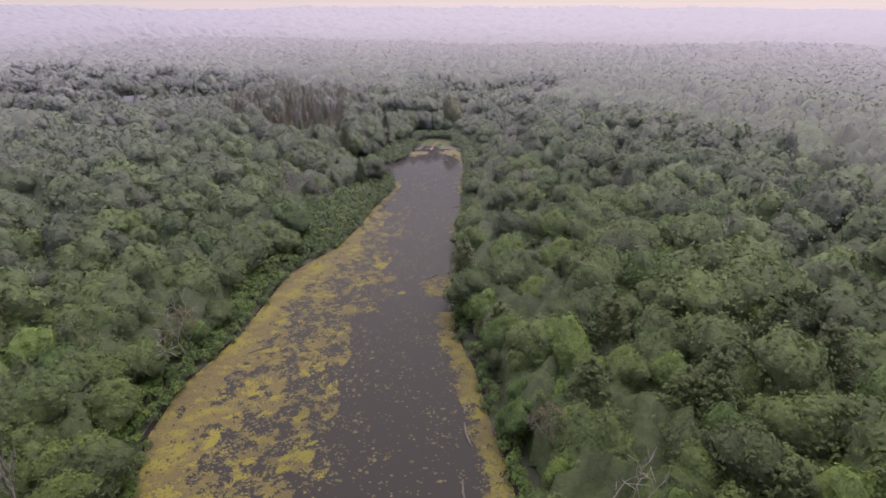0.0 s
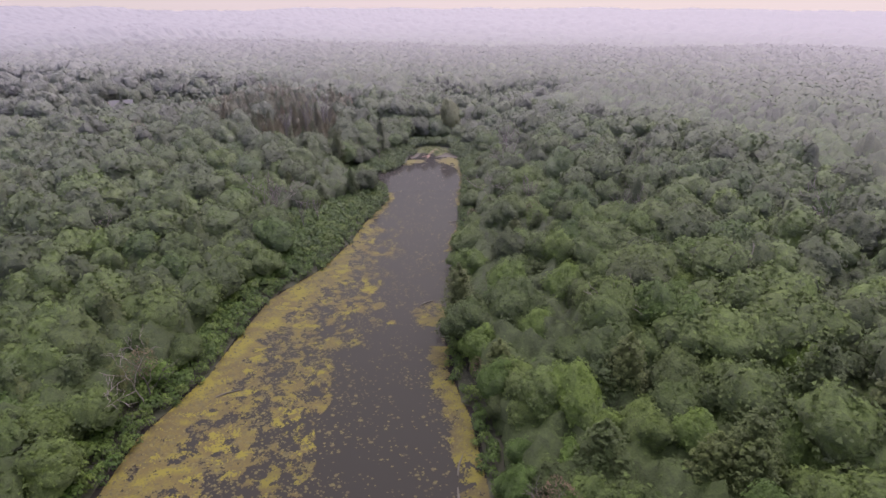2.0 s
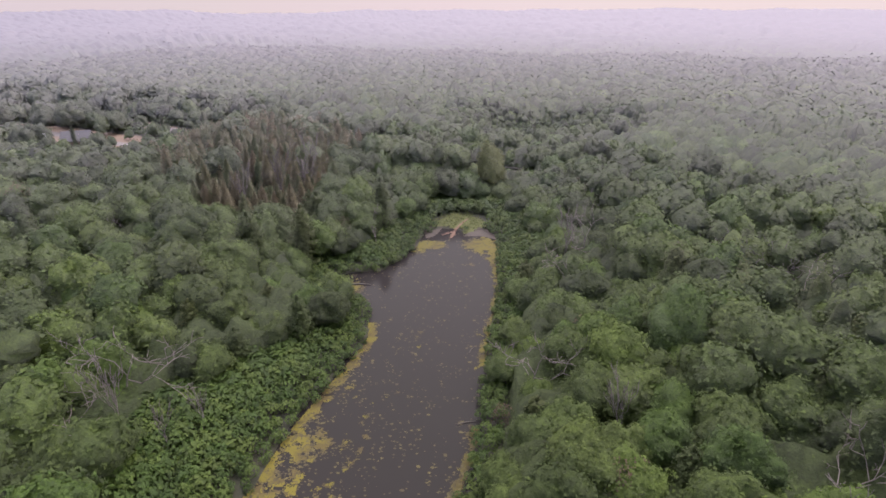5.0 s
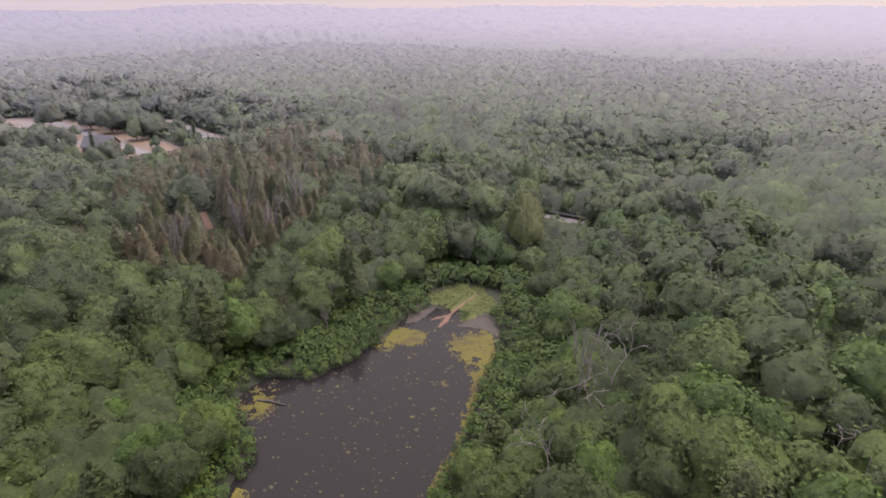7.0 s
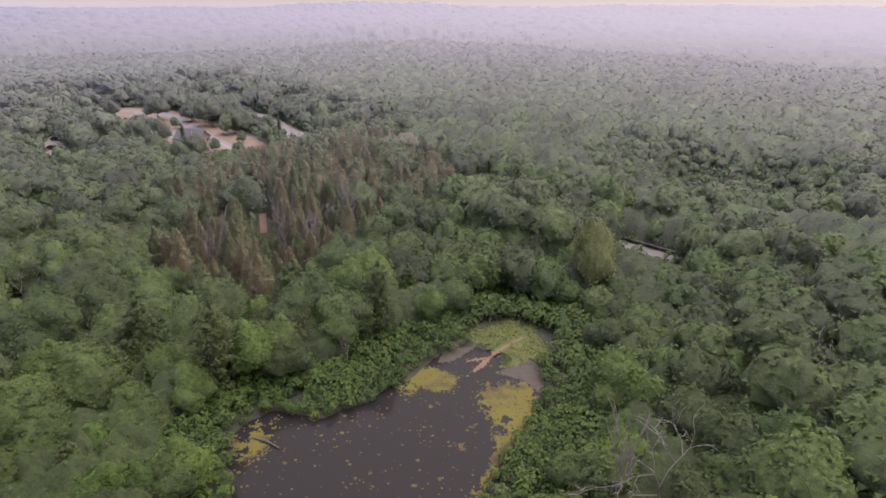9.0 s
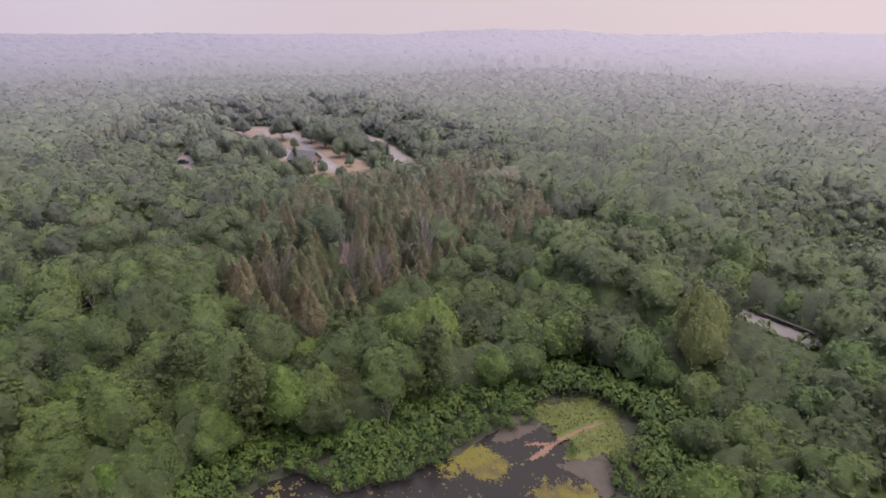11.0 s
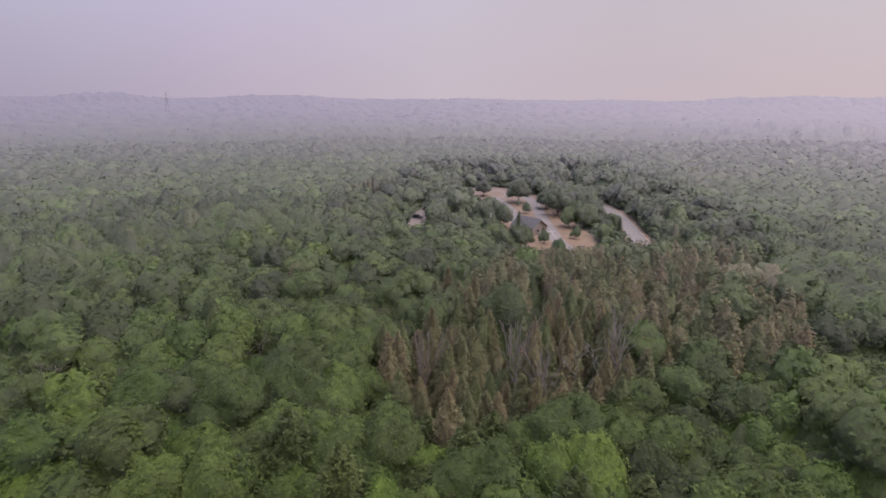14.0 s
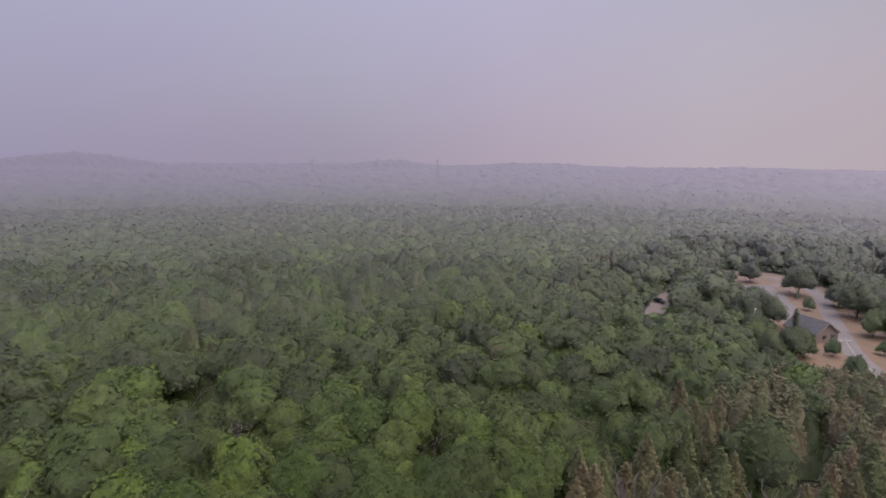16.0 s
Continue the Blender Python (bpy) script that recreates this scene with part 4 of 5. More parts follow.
# loose sprays over the part of the canopy that lies nearest
cxx, cyy, czz, chh, own, hues = fine_cells
away_d = line_distance(STRETCH, cxx, cyy)
nearness = (g2.random(len(cxx)) < np.where(away_d < 110, 0.75, 0.9)) & (chh > 1.5)
for k in range(4):
    m = nearness & (own == k)
    c = np.stack([cxx[m], cyy[m], czz[m] + 0.1], 1)
    v, q = sprays(g2, c, unit(g2.normal(size=c.shape) * 0.3 + np.array([0, 0, 0.9])), 0.48 + 0.004 * np.clip(away_d[m] - 110, 0, 100)[:, None])
    tagged(new("canopy_foliage", mesh_from("canopy_foliage", v, q, mat=MATS[k], tint=hues[m])), "loose leaf sprays over the %s woods" % WORDS[k], "foliage", kind="stuff")

# canopy of the far woods: one rolling sheet to the horizon, a bump for each crown


def crown_cells(x, y, pitch, seed):
    """The height under and over a closed canopy of uneven crowns, -1 to 1, and a hue for each crown."""
    ci, cj = np.floor(x / pitch), np.floor(y / pitch)
    best, hue = np.full(x.shape, -9.0), np.zeros(x.shape)
    for di in (-1, 0, 1):
        for dj in (-1, 0, 1):
            a, b = ci + di, cj + dj
            r = [np.abs(np.sin(a * p + b * q + seed) * 43758.5453) % 1 for p, q in ((12.9898, 78.233), (39.346, 11.135), (73.156, 52.235), (26.651, 94.173))]
            d = np.hypot(x - (a + 0.15 + 0.7 * r[0]) * pitch, y - (b + 0.15 + 0.7 * r[1]) * pitch) / pitch
            h = 0.9 * r[2] - 0.1 - 1.9 * d * d
            hue = np.where(h > best, r[3], hue)
            best = np.maximum(best, h)
    return best, hue


# fine columns where the walk looks, coarse ones behind it; rings a crown's part apart, then ever wider
turns = np.radians(np.concatenate([np.linspace(-145, 85, 900, endpoint=False), np.linspace(85, 215, 46, endpoint=False)]))
rings = np.concatenate([np.arange(190, 640, 2.7), 640 * (4850 / 640) ** np.linspace(0, 1, 70)])
A, RR = np.meshgrid(turns, rings)
X, Y = RR * np.sin(A), 250 + RR * np.cos(A)
B1, HU1 = crown_cells(X, Y, 8.5, 1.0)
B2, HU2 = crown_cells(X, Y, 26.0, 2.0)
far_share = step(500, 1100, RR)
Z = ground_z(X, Y) + 13.6 + 5.0 * np.maximum(B1, -1.1) * (1 - far_share) + far_share * (2.0 + 7.0 * np.maximum(B2, -1)) + 1.1 * waves(X, Y, 71, 60)
holes = np.minimum.reduce([edge_distance(CLEARING, X, Y), line_distance(HIGHWAY, X, Y), edge_distance(LAYBY, X, Y), edge_distance(MEADOW, X, Y) + 20])
Z = Z - np.where((X > -398) & (X < 278) & (Y > 32) & (Y < 558), 11.0 * (1 - step(222, 250, line_distance(STRETCH, X, Y))), 0) - 12.0 * (1 - step(26, 46, holes))
mx, my = (X[:-1] + X[1:]) / 2, (Y[:-1] + Y[1:]) / 2
rim = np.minimum.reduce([edge_distance(CLEARING, mx, my), line_distance(HIGHWAY, mx, my), edge_distance(LAYBY, mx, my), edge_distance(MEADOW, mx, my) + 20])
inside = (mx > -398) & (mx < 278) & (my > 32) & (my < 558)
cells = ~(inside & near_zone(mx, my, 27.0)) & (rim > 24) & (edge_distance(POND, mx, my) > 30)
idx = np.arange(X.size).reshape(X.shape)
nxt = np.roll(idx, -1, axis=1)
quads = np.stack([idx[:-1], nxt[:-1], nxt[1:], idx[1:]], -1)[:, :, ::-1][cells]
used, inv = np.unique(quads, return_inverse=True)
hue = np.where(far_share > 0.5, HU2, HU1)[:-1][cells]
species = np.where(waves(mx, my, 74, 210)[cells] + 0.5 * (hue - 0.5) > 0.62, 2, np.where((hue * 7.0) % 1 < 0.25, 1, 0))
P = np.stack([X, Y, Z], -1)
away = np.cross(np.gradient(P, axis=1), np.gradient(P, axis=0)).reshape(-1, 3)
away = unit(away * np.sign(away[:, 2:] + 1e-9))
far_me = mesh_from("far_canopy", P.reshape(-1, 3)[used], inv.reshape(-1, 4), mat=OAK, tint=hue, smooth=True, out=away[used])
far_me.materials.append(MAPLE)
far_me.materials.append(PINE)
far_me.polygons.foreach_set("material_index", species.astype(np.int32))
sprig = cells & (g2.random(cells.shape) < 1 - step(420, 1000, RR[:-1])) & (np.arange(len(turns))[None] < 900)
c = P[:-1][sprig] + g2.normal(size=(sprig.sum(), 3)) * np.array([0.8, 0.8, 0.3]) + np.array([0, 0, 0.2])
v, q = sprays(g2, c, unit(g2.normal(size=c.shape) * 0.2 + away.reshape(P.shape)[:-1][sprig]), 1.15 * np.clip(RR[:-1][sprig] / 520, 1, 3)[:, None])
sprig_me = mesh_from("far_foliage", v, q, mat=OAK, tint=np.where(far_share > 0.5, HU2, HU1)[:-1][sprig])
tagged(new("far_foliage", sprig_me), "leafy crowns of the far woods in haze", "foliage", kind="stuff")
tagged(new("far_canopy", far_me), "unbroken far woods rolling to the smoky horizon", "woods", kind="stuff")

# ---------------------------------------------------------------- dead trees
rng = np.random.default_rng(55)
DEAD = [mesh_from("bare_wood", *bare_tree(rng, 14, 0.14, s), mat=DEADWOOD, smooth=True) for s in (0.95, 1.15)]
POLE = [mesh_from("bare_pole", *bare_tree(rng, 17, 0.14, 0.28), mat=DEADWOOD, smooth=True)]
for x, y, h, k in SNAGS:
    ob = tagged(new("dead_tree", (DEAD + POLE)[k]), "bleached leafless dead tree with bare twigs" if k < 2 else "slender bare dead trunk with stub branches", "dead tree", "dead trees")
    s = h / 11.8
    ob.matrix_basis = pose(x, y, float(ground_z(x, y)), rng.uniform(-4, 4), rng.uniform(-4, 4), rng.uniform(0, 360)) @ Matrix.Diagonal((s * 1.1, s * 1.1, s, 1))

# ---------------------------------------------------------------- bushes along the banks
bx, by = lattice(-75, 75, 40, 372, 1.95, 18)
dp = edge_distance(POND, bx, by)
beltb = np.where(bx < -8, np.interp(by, [60, 120, 170, 190, 215, 240, 262, 300, 330, 350, 372], [6, 8, 11, 27, 29, 11, 9, 19, 26, 40, 58]),
                 np.interp(by, [60, 180, 230, 270, 290, 330, 350, 372], [2.5, 3, 6, 9, 22, 30, 42, 58]))
gb = np.random.default_rng(3)
spit_gap = (np.hypot((bx + 4) / 11, (by - 326) / 9) < 1) | (line_distance([(-20, 337), (-13, 340.5), (-6, 344)], bx, by) < 2.6)
keepb = (dp > -0.4) & (dp < beltb) & (gb.random(len(bx)) < 0.86) & ~spit_gap
keepb &= (dp < 34) | (np.abs(bx) < 26)
for ox, oy, _ in OPEN:
    keepb &= np.hypot(bx - ox, by - oy) > 1.0
bx, by, dp = bx[keepb], by[keepb], dp[keepb]
n_bank = len(bx)
rx_, ry_ = lattice(-380, 75, 325, 525, 4.4, 19)
rd = np.minimum.reduce([edge_distance(CLEARING, rx_, ry_), line_distance(HIGHWAY, rx_, ry_) - 6, edge_distance(LAYBY, rx_, ry_), edge_distance(MEADOW, rx_, ry_) + 3.5 * waves(rx_, ry_, 92, 22), line_distance(ROAD_GAP, rx_, ry_) - 3.2])
rim_b = ((rd > 0.8) & (rd < 21)) | ((edge_distance(MEADOW, rx_, ry_) < 0) & (gb.random(len(rx_)) < 0.35))
bx, by, dp = np.concatenate([bx, rx_[rim_b]]), np.concatenate([by, ry_[rim_b]]), np.concatenate([dp, np.full(rim_b.sum(), 12.0)])
V, Q, T, o = [], [], [], 0
bush_shapes = []
for s in range(14):
    nb = 30 if s >= 10 else 85
    d = unit(gb.normal(size=(nb, 3)) + np.array([0, 0, 0.7]))
    c = d * gb.uniform(0.75, 1.1, (nb, 1)) * np.array([1.15, 1.15, 1.0]) + np.array([0, 0, 0.9])
    bush_shapes.append(sprays(gb, c, unit(d + 0.2 * gb.normal(size=d.shape)), 0.42 if s >= 10 else 0.28))
bz = ground_z(bx, by)
for i in range(len(bx)):
    v, q = bush_shapes[int(gb.integers(10)) if i < n_bank else int(gb.integers(10, 14))]
    s = gb.uniform(0.8, 1.4) * (0.9 + min(dp[i], 14) * 0.062)
    a = gb.uniform(0, 6.283)
    ca, sa = math.cos(a) * s, math.sin(a) * s
    V.append(np.stack([bx[i] + ca * v[:, 0] - sa * v[:, 1], by[i] + sa * v[:, 0] + ca * v[:, 1], bz[i] - 0.15 + s * v[:, 2] * 1.15], 1))
    Q.append(q + o)
    T.append(np.full(len(q), gb.random()))
    o += len(v)
tagged(new("bank_bushes", mesh_from("bank_bushes", np.concatenate(V), np.concatenate(Q), mat=SHRUB, tint=np.concatenate(T))), "thick green alder bushes along the pond bank", "bushes", kind="stuff")


# ---------------------------------------------------------------- head of the pond: marsh grass, sand spit, footpath
MARSH = [(-16, 321), (-14.3, 325), (-11, 329), (-8, 334.5), (-4.5, 333), (-2, 334.5), (1, 330), (4.5, 326.5), (6, 320), (2.5, 321.5), (1, 318), (-0.6, 316), (-2.4, 315), (-3.4, 320), (-6.7, 319), (-8.6, 321.6), (-10.4, 320.4)]


def ribbon(name, line, width, z, mat, label, category, kind="structure"):
    """A strip of even width along a line; z is a height or None to follow the ground."""
    pts = [Vector((*q, 0)) for q in line]
    fine = []
    for i in range(len(pts) - 1):
        p0, p1, p2, p3 = pts[max(i - 1, 0)], pts[i], pts[i + 1], pts[min(i + 2, len(pts) - 1)]
        for j in range(6):
            t = j / 6
            fine.append(0.5 * ((2 * p1) + (p2 - p0) * t + (2 * p0 - 5 * p1 + 4 * p2 - p3) * t * t + (3 * p1 - p0 - 3 * p2 + p3) * t ** 3))
    fine.append(pts[-1])
    vs = []
    for i, q in enumerate(fine):
        way = (fine[min(i + 1, len(fine) - 1)] - fine[max(i - 1, 0)]).normalized()
        side = Vector((-way.y, way.x, 0)) * width / 2
        for e in (q + side, q - side):
            vs.append((e.x, e.y, z if z is not None else float(ground_z(e.x, e.y)) + 0.12))
    qs = [(2 * i, 2 * i + 1, 2 * i + 3, 2 * i + 2) for i in range(len(fine) - 1)]
    return tagged(new(name, mesh_from(name, np.array(vs), np.array(qs)[:, ::-1], mat=mat)), label, category, kind=kind)


def drape(name, poly, pitch, lift, mat, label, category, seed=1, kind="structure"):
    """A ragged patch that lies on the ground, or on the water where that is higher."""
    g = np.random.default_rng(seed)
    xs, ys = [q[0] for q in poly], [q[1] for q in poly]
    X, Y = np.meshgrid(np.arange(min(xs) - 1, max(xs) + 1, pitch), np.arange(min(ys) - 1, max(ys) + 1, pitch))
    inside = edge_distance(poly, X[:-1, :-1] + pitch / 2, Y[:-1, :-1] + pitch / 2) < g.normal(size=X[:-1, :-1].shape) * pitch * 0.5
    X, Y = X + g.uniform(-.3, .3, X.shape) * pitch, Y + g.uniform(-.3, .3, X.shape) * pitch
    idx = np.arange(X.size).reshape(X.shape)
    q = np.stack([idx[:-1, :-1], idx[:-1, 1:], idx[1:, 1:], idx[1:, :-1]], -1)[inside]
    used, inv = np.unique(q, return_inverse=True)
    Z = np.maximum(ground_z(X, Y), 0.0) + lift
    v = np.stack([X.ravel()[used], Y.ravel()[used], Z.ravel()[used]], 1)
    return tagged(new(name, mesh_from(name, v, inv.reshape(-1, 4), mat=mat, smooth=True)), label, category, kind=kind)


def tufts(name, poly, pitch, height, mat, label, seed):
    g = np.random.default_rng(seed)
    xs, ys = [q[0] for q in poly], [q[1] for q in poly]
    x, y = lattice(min(xs) - 1, max(xs) + 1, min(ys) - 1, max(ys) + 1, pitch, seed)
    m = (edge_distance(poly, x, y) < 0.3 * g.normal(size=len(x))) & (edge_distance(POND, x, y) > 0.2) & (line_distance(SPIT, x, y) > 0.9)
    x, y = x[m], y[m]
    c = np.stack([x, y, ground_z(x, y) + height * g.uniform(0.3, 0.9, len(x))], 1)
    nrm = unit(g.normal(size=c.shape) + np.array([0, 0, 0.9]))
    v, q = sprays(g, c, nrm, pitch * 0.75, 0.4)
    return tagged(new(name, mesh_from(name, v, q, mat=mat, tint=g.random(len(q)))), label, "grass", kind="stuff")


SPIT = [(-6.6, 310.6), (-6.2, 316.0), (-5.2, 319.5), (-3.9, 323.9), (-1.7, 328.6)]
REED = leafy("marsh_blades", [(0.0, (0.085, 0.105, 0.022)), (0.5, (0.12, 0.138, 0.028)), (1.0, (0.16, 0.168, 0.040))])
drape("marsh_bank", MARSH, 0.6, 0.06, GRASS, "bright green marsh grass bank at the head of the pond", "grass bank", 3)
tufts("marsh_grass", [(x * 1.1, 326 + (y - 326) * 1.15) for x, y in MARSH], 0.55, 0.9, REED, "long bright green marsh grass at the pond's head", 12)
drape("sand_spit", [(-7.3, 310.0), (-7.0, 312.4), (-6.7, 315.6), (-6.0, 318.4), (-5.4, 320.2), (-4.2, 324.1), (-2.1, 328.8), (-1.6, 328.5), (-3.5, 323.7), (-4.9, 319.4), (-5.6, 316.4), (-5.4, 313.6), (-5.9, 312.2), (-6.4, 310.4)], 0.3, 0.11, SAND, "red-brown sand spit running into the pond", "sand", 5)
drape("sand_fan", [(-10.4, 313.4), (-8.4, 315.2), (-6.6, 316.9), (-6.3, 316.2), (-8.0, 314.4), (-9.8, 313.0)], 0.3, 0.09, SAND, "red-brown silt fan at the water's edge", "sand", 6)
drape("mud_bank", [(-2.6, 312.2), (-0.6, 316.4), (1.2, 319.6), (3.0, 321.0), (5.8, 319.0), (8.6, 314.0), (9.2, 310.5), (5.0, 312.6), (2.0, 312.9)], 0.4, 0.05, MUD, "brown wet mud bank beside the marsh grass", "mud", 7)
drape("mud_bank", [(-15.2, 321), (-10.6, 320.6), (-11.2, 316.7), (-13.1, 310.7), (-15.4, 309.6), (-17.0, 316.1)], 0.4, 0.05, MUD, "brown wet mud bank below the bushes", "mud", 8)
ribbon("footpath", [(-30, 336), (-26, 336.5), (-17, 339), (-10.4, 342), (-6.8, 345.7), (0, 352)], 1.1, None, SAND, "narrow red sand footpath behind the pond", "path")
ribbon("road_shoulder", PARK_ROAD, 6.2, 1.55, GRAVEL, "pale gravel shoulder of the narrow park road", "shoulder")
ribbon("park_road", PARK_ROAD, 5.0, 1.62, ASPHALT, "narrow worn asphalt road behind the pond", "road")
rail = thing("guard_rail", "low grey guard rail with posts beside the park road", "guard rail")
RAIL_LINE = [(4.5, 400.4), (10, 399.1), (16, 397.7), (21.5, 396.5)]
part("beam", mesh_from("beam", *tube([(x, y, 2.75) for x, y in RAIL_LINE], [0.22] * 4, 6), mat=DEADWOOD), rail, "weathered grey rail beam")
for i in range(8):
    f = i / 7
    part("post", mesh_from("post", *tube([(4.5 + 17.0 * f, 400.4 - 3.9 * f, 1.3), (4.5 + 17.0 * f, 400.4 - 3.9 * f, 2.8)], [0.16, 0.15], 6), mat=BARK), rail)
ribbon("pine_path", PINE_PATH, 2.2, None, SAND, "red dirt path through the pine stand", "path")
drape("wet_meadow", MEADOW, 2.0, 0.25, SEDGE, "pale green wet meadow among the woods", "meadow", 9)

BENCH = (-9.4, 343.4)
bench = thing("park_bench", "small dark wooden bench beside the footpath", "bench")
WORN = rough_mat("dark_worn_wood", [(0.3, (0.06, 0.05, 0.045)), (0.7, (0.11, 0.09, 0.08))], 1.0)
for name, (x0, y0, z0, x1, y1, z1) in (("seat", (-1.2, -0.3, 0.55, 1.2, 0.3, 0.65)), ("backrest", (-1.2, 0.28, 0.75, 1.2, 0.36, 1.25)), ("leg", (-1.0, -0.28, 0, -0.85, 0.36, 0.55)), ("leg", (0.85, -0.28, 0, 1.0, 0.36, 0.55)), ("upright", (-1.0, 0.28, 0.55, -0.85, 0.34, 1.2)), ("upright", (0.85, 0.28, 0.55, 1.0, 0.34, 1.2))):
    v_ = [(x, y, z) for x in (x0, x1) for y in (y0, y1) for z in (z0, z1)]
    part(name, mesh_from(name, np.array(v_), [(0, 1, 3, 2), (4, 6, 7, 5), (0, 4, 5, 1), (2, 3, 7, 6), (0, 2, 6, 4), (1, 5, 7, 3)], mat=WORN), bench)
bench.matrix_basis = pose(BENCH[0], BENCH[1], float(ground_z(*BENCH)), 0, 0, 30)

# floating logs and drowned branches
rng = np.random.default_rng(91)
LOG = mesh_from("log", *tube([(-2.2, 0, 0.05), (0, 0.2, 0.16), (2.4, -0.1, 0.10)], [0.16, 0.2, 0.1], 6), mat=BARK, smooth=True)
for x, y, a, s in ((5.5, 214, 20, 0.8), (5.0, 240, 70, 0.7), (-3, 151, 40, 1.0), (1.0, 136, 80, 0.9), (4.5, 84, 100, 1.3), (4.6, 92, 80, 1.1), (3.5, 70, 95, 1.2), (-43, 112, 30, 1.1), (-30, 271, 5, 1.4)):
    lg = tagged(new("log", LOG), "dark drowned log lying at the pond's edge", "log", "drowned logs")
    lg.matrix_basis = pose(x, y, 0.0, 0, 0, a) @ Matrix.Diagonal((s, s, s, 1))

# ---------------------------------------------------------------- the park: lawn, drive, lot, house, cars
sheet("dry_lawn", CLEARING, LEVEL, STRAW, "parched straw-coloured lawn round the park building", "lawn", ragged=0.7, seed=5)
ribbon("park_drive", [(-150, 390), (-173, 399), (-192, 404), (-208, 410), (-248, 426), (-276, 438), (-301, 445), (-318, 448)], 6.6, LEVEL + 0.05, ASPHALT, "worn grey asphalt park drive", "road")
sheet("car_lot", [(-304, 409), (-306, 427), (-279, 423), (-240, 412), (-231, 401), (-247, 398), (-275, 405)], LEVEL + 0.06, ASPHALT, "worn asphalt car lot beside the park building", "car lot", ragged=0.15, seed=6)
ribbon("loop_road", [(-303, 412), (-318, 404), (-334, 411), (-341, 420), (-334, 434), (-321, 440), (-309, 436), (-303, 425)], 5.0, LEVEL + 0.08, GRAVEL, "pale gravel turning loop", "road")
sheet("lay_by", LAYBY, LEVEL + 0.03, GRAVEL, "gravel lay-by in a gap of the woods", "lay-by", ragged=0.5, seed=7)
ribbon("highway_verge", HIGHWAY, 13.0, LEVEL + 0.0, STRAW, "dry grass verge along the highway", "verge")
ribbon("highway", HIGHWAY, 7.6, LEVEL + 0.05, ASPHALT, "grey two-lane highway between trees", "road")
PAINT = rough_mat("road_paint", [(0.3, (0.40, 0.38, 0.37)), (0.7, (0.52, 0.50, 0.48))], 0.8)
ribbon("lane_line", [(-166, 396.5), (-182, 401.5), (-192, 404), (-208, 410)], 0.2, LEVEL + 0.10, PAINT, "white centre line on the park drive", "road marking")
ribbon("stop_line", [(-207.6, 406.4), (-209.4, 413.2)], 0.5, LEVEL + 0.11, PAINT, "white stop line across the park drive", "road marking")
ribbon("stop_line", [(-209.4, 405.8), (-211.2, 412.6)], 0.35, LEVEL + 0.11, PAINT, "white stop line across the park drive", "road marking")
ribbon("edge_line", [(-158, 433.6), (-178, 444), (-219, 464.5), (-248, 475.6)], 0.3, LEVEL + 0.10, PAINT, "white edge line of the highway", "road marking")

BRICK = rough_mat("tan_brick", [(0.3, (0.165, 0.120, 0.098)), (0.7, (0.23, 0.168, 0.138))], 1.2, 0.2)
SLATE = rough_mat("grey_shingle", [(0.3, (0.062, 0.060, 0.070)), (0.7, (0.095, 0.09, 0.10))], 0.9, 0.3, haze_gloss=0.6)
TRIM = rough_mat("pale_trim", [(0.3, (0.26, 0.24, 0.22)), (0.7, (0.34, 0.32, 0.29))], 1.0)
DARKGLASS, nt = material("window_glass")
p = nd(nt, "ShaderNodeBsdfPrincipled", Base_Color=(0.02, 0.022, 0.025, 1), Roughness=0.08)
o = nt.nodes.new("ShaderNodeOutputMaterial")
ln(nt, p.outputs[0], o.inputs[0])


def solid(verts, faces, mat, name):
    bm = bmesh.new()
    vs = [bm.verts.new(v) for v in verts]
    for f in faces:
        bm.faces.new([vs[i] for i in f])
    bmesh.ops.recalc_face_normals(bm, faces=bm.faces)
    me = bpy.data.meshes.new(name)
    bm.to_mesh(me)
    bm.free()
    me.materials.append(mat)
    return me


def box(x0, y0, z0, x1, y1, z1, mat, name="box", bevel=0.0):
    bm = bmesh.new()
    bmesh.ops.create_cube(bm, size=1, matrix=Matrix.Translation(((x0 + x1) / 2, (y0 + y1) / 2, (z0 + z1) / 2)) @ Matrix.Diagonal((x1 - x0, y1 - y0, z1 - z0, 1)))
    if bevel:
        bmesh.ops.bevel(bm, geom=bm.edges[:], offset=bevel, segments=2, affect="EDGES")
    me = bpy.data.meshes.new(name)
    bm.to_mesh(me)
    bm.free()
    me.materials.append(mat)
    return me


def gable(w, l, eave, top, root, over=0.5):
    """A gabled block along y: walls with both gable ends, and a roof of two slopes with thickness."""
    h = w / 2
    part("wall", solid([(-h, 0, 0), (h, 0, 0), (h, l, 0), (-h, l, 0), (-h, 0, eave), (h, 0, eave), (h, l, eave), (-h, l, eave), (0, 0, top), (0, l, top)],
                              [(0, 1, 5, 8, 4), (2, 3, 7, 9, 6), (1, 2, 6, 5), (3, 0, 4, 7), (0, 3, 2, 1)], BRICK, "wall"), root)
    k = (top - eave) / h
    for sgn in (-1, 1):
        e = sgn * (h + over)
        ze, t = eave - k * over + 0.06, 0.22
        vs = [(0, -over, top + 0.06), (e, -over, ze), (e, l + over, ze), (0, l + over, top + 0.06)]
        vs += [(x, y, z + t) for x, y, z in vs]
        part("roof", solid(vs, [(0, 1, 2, 3), (4, 5, 6, 7), (0, 1, 5, 4), (1, 2, 6, 5), (2, 3, 7, 6), (3, 0, 4, 7)], SLATE, "roof"), root, "grey shingle roof slope" if sgn < 0 else "")


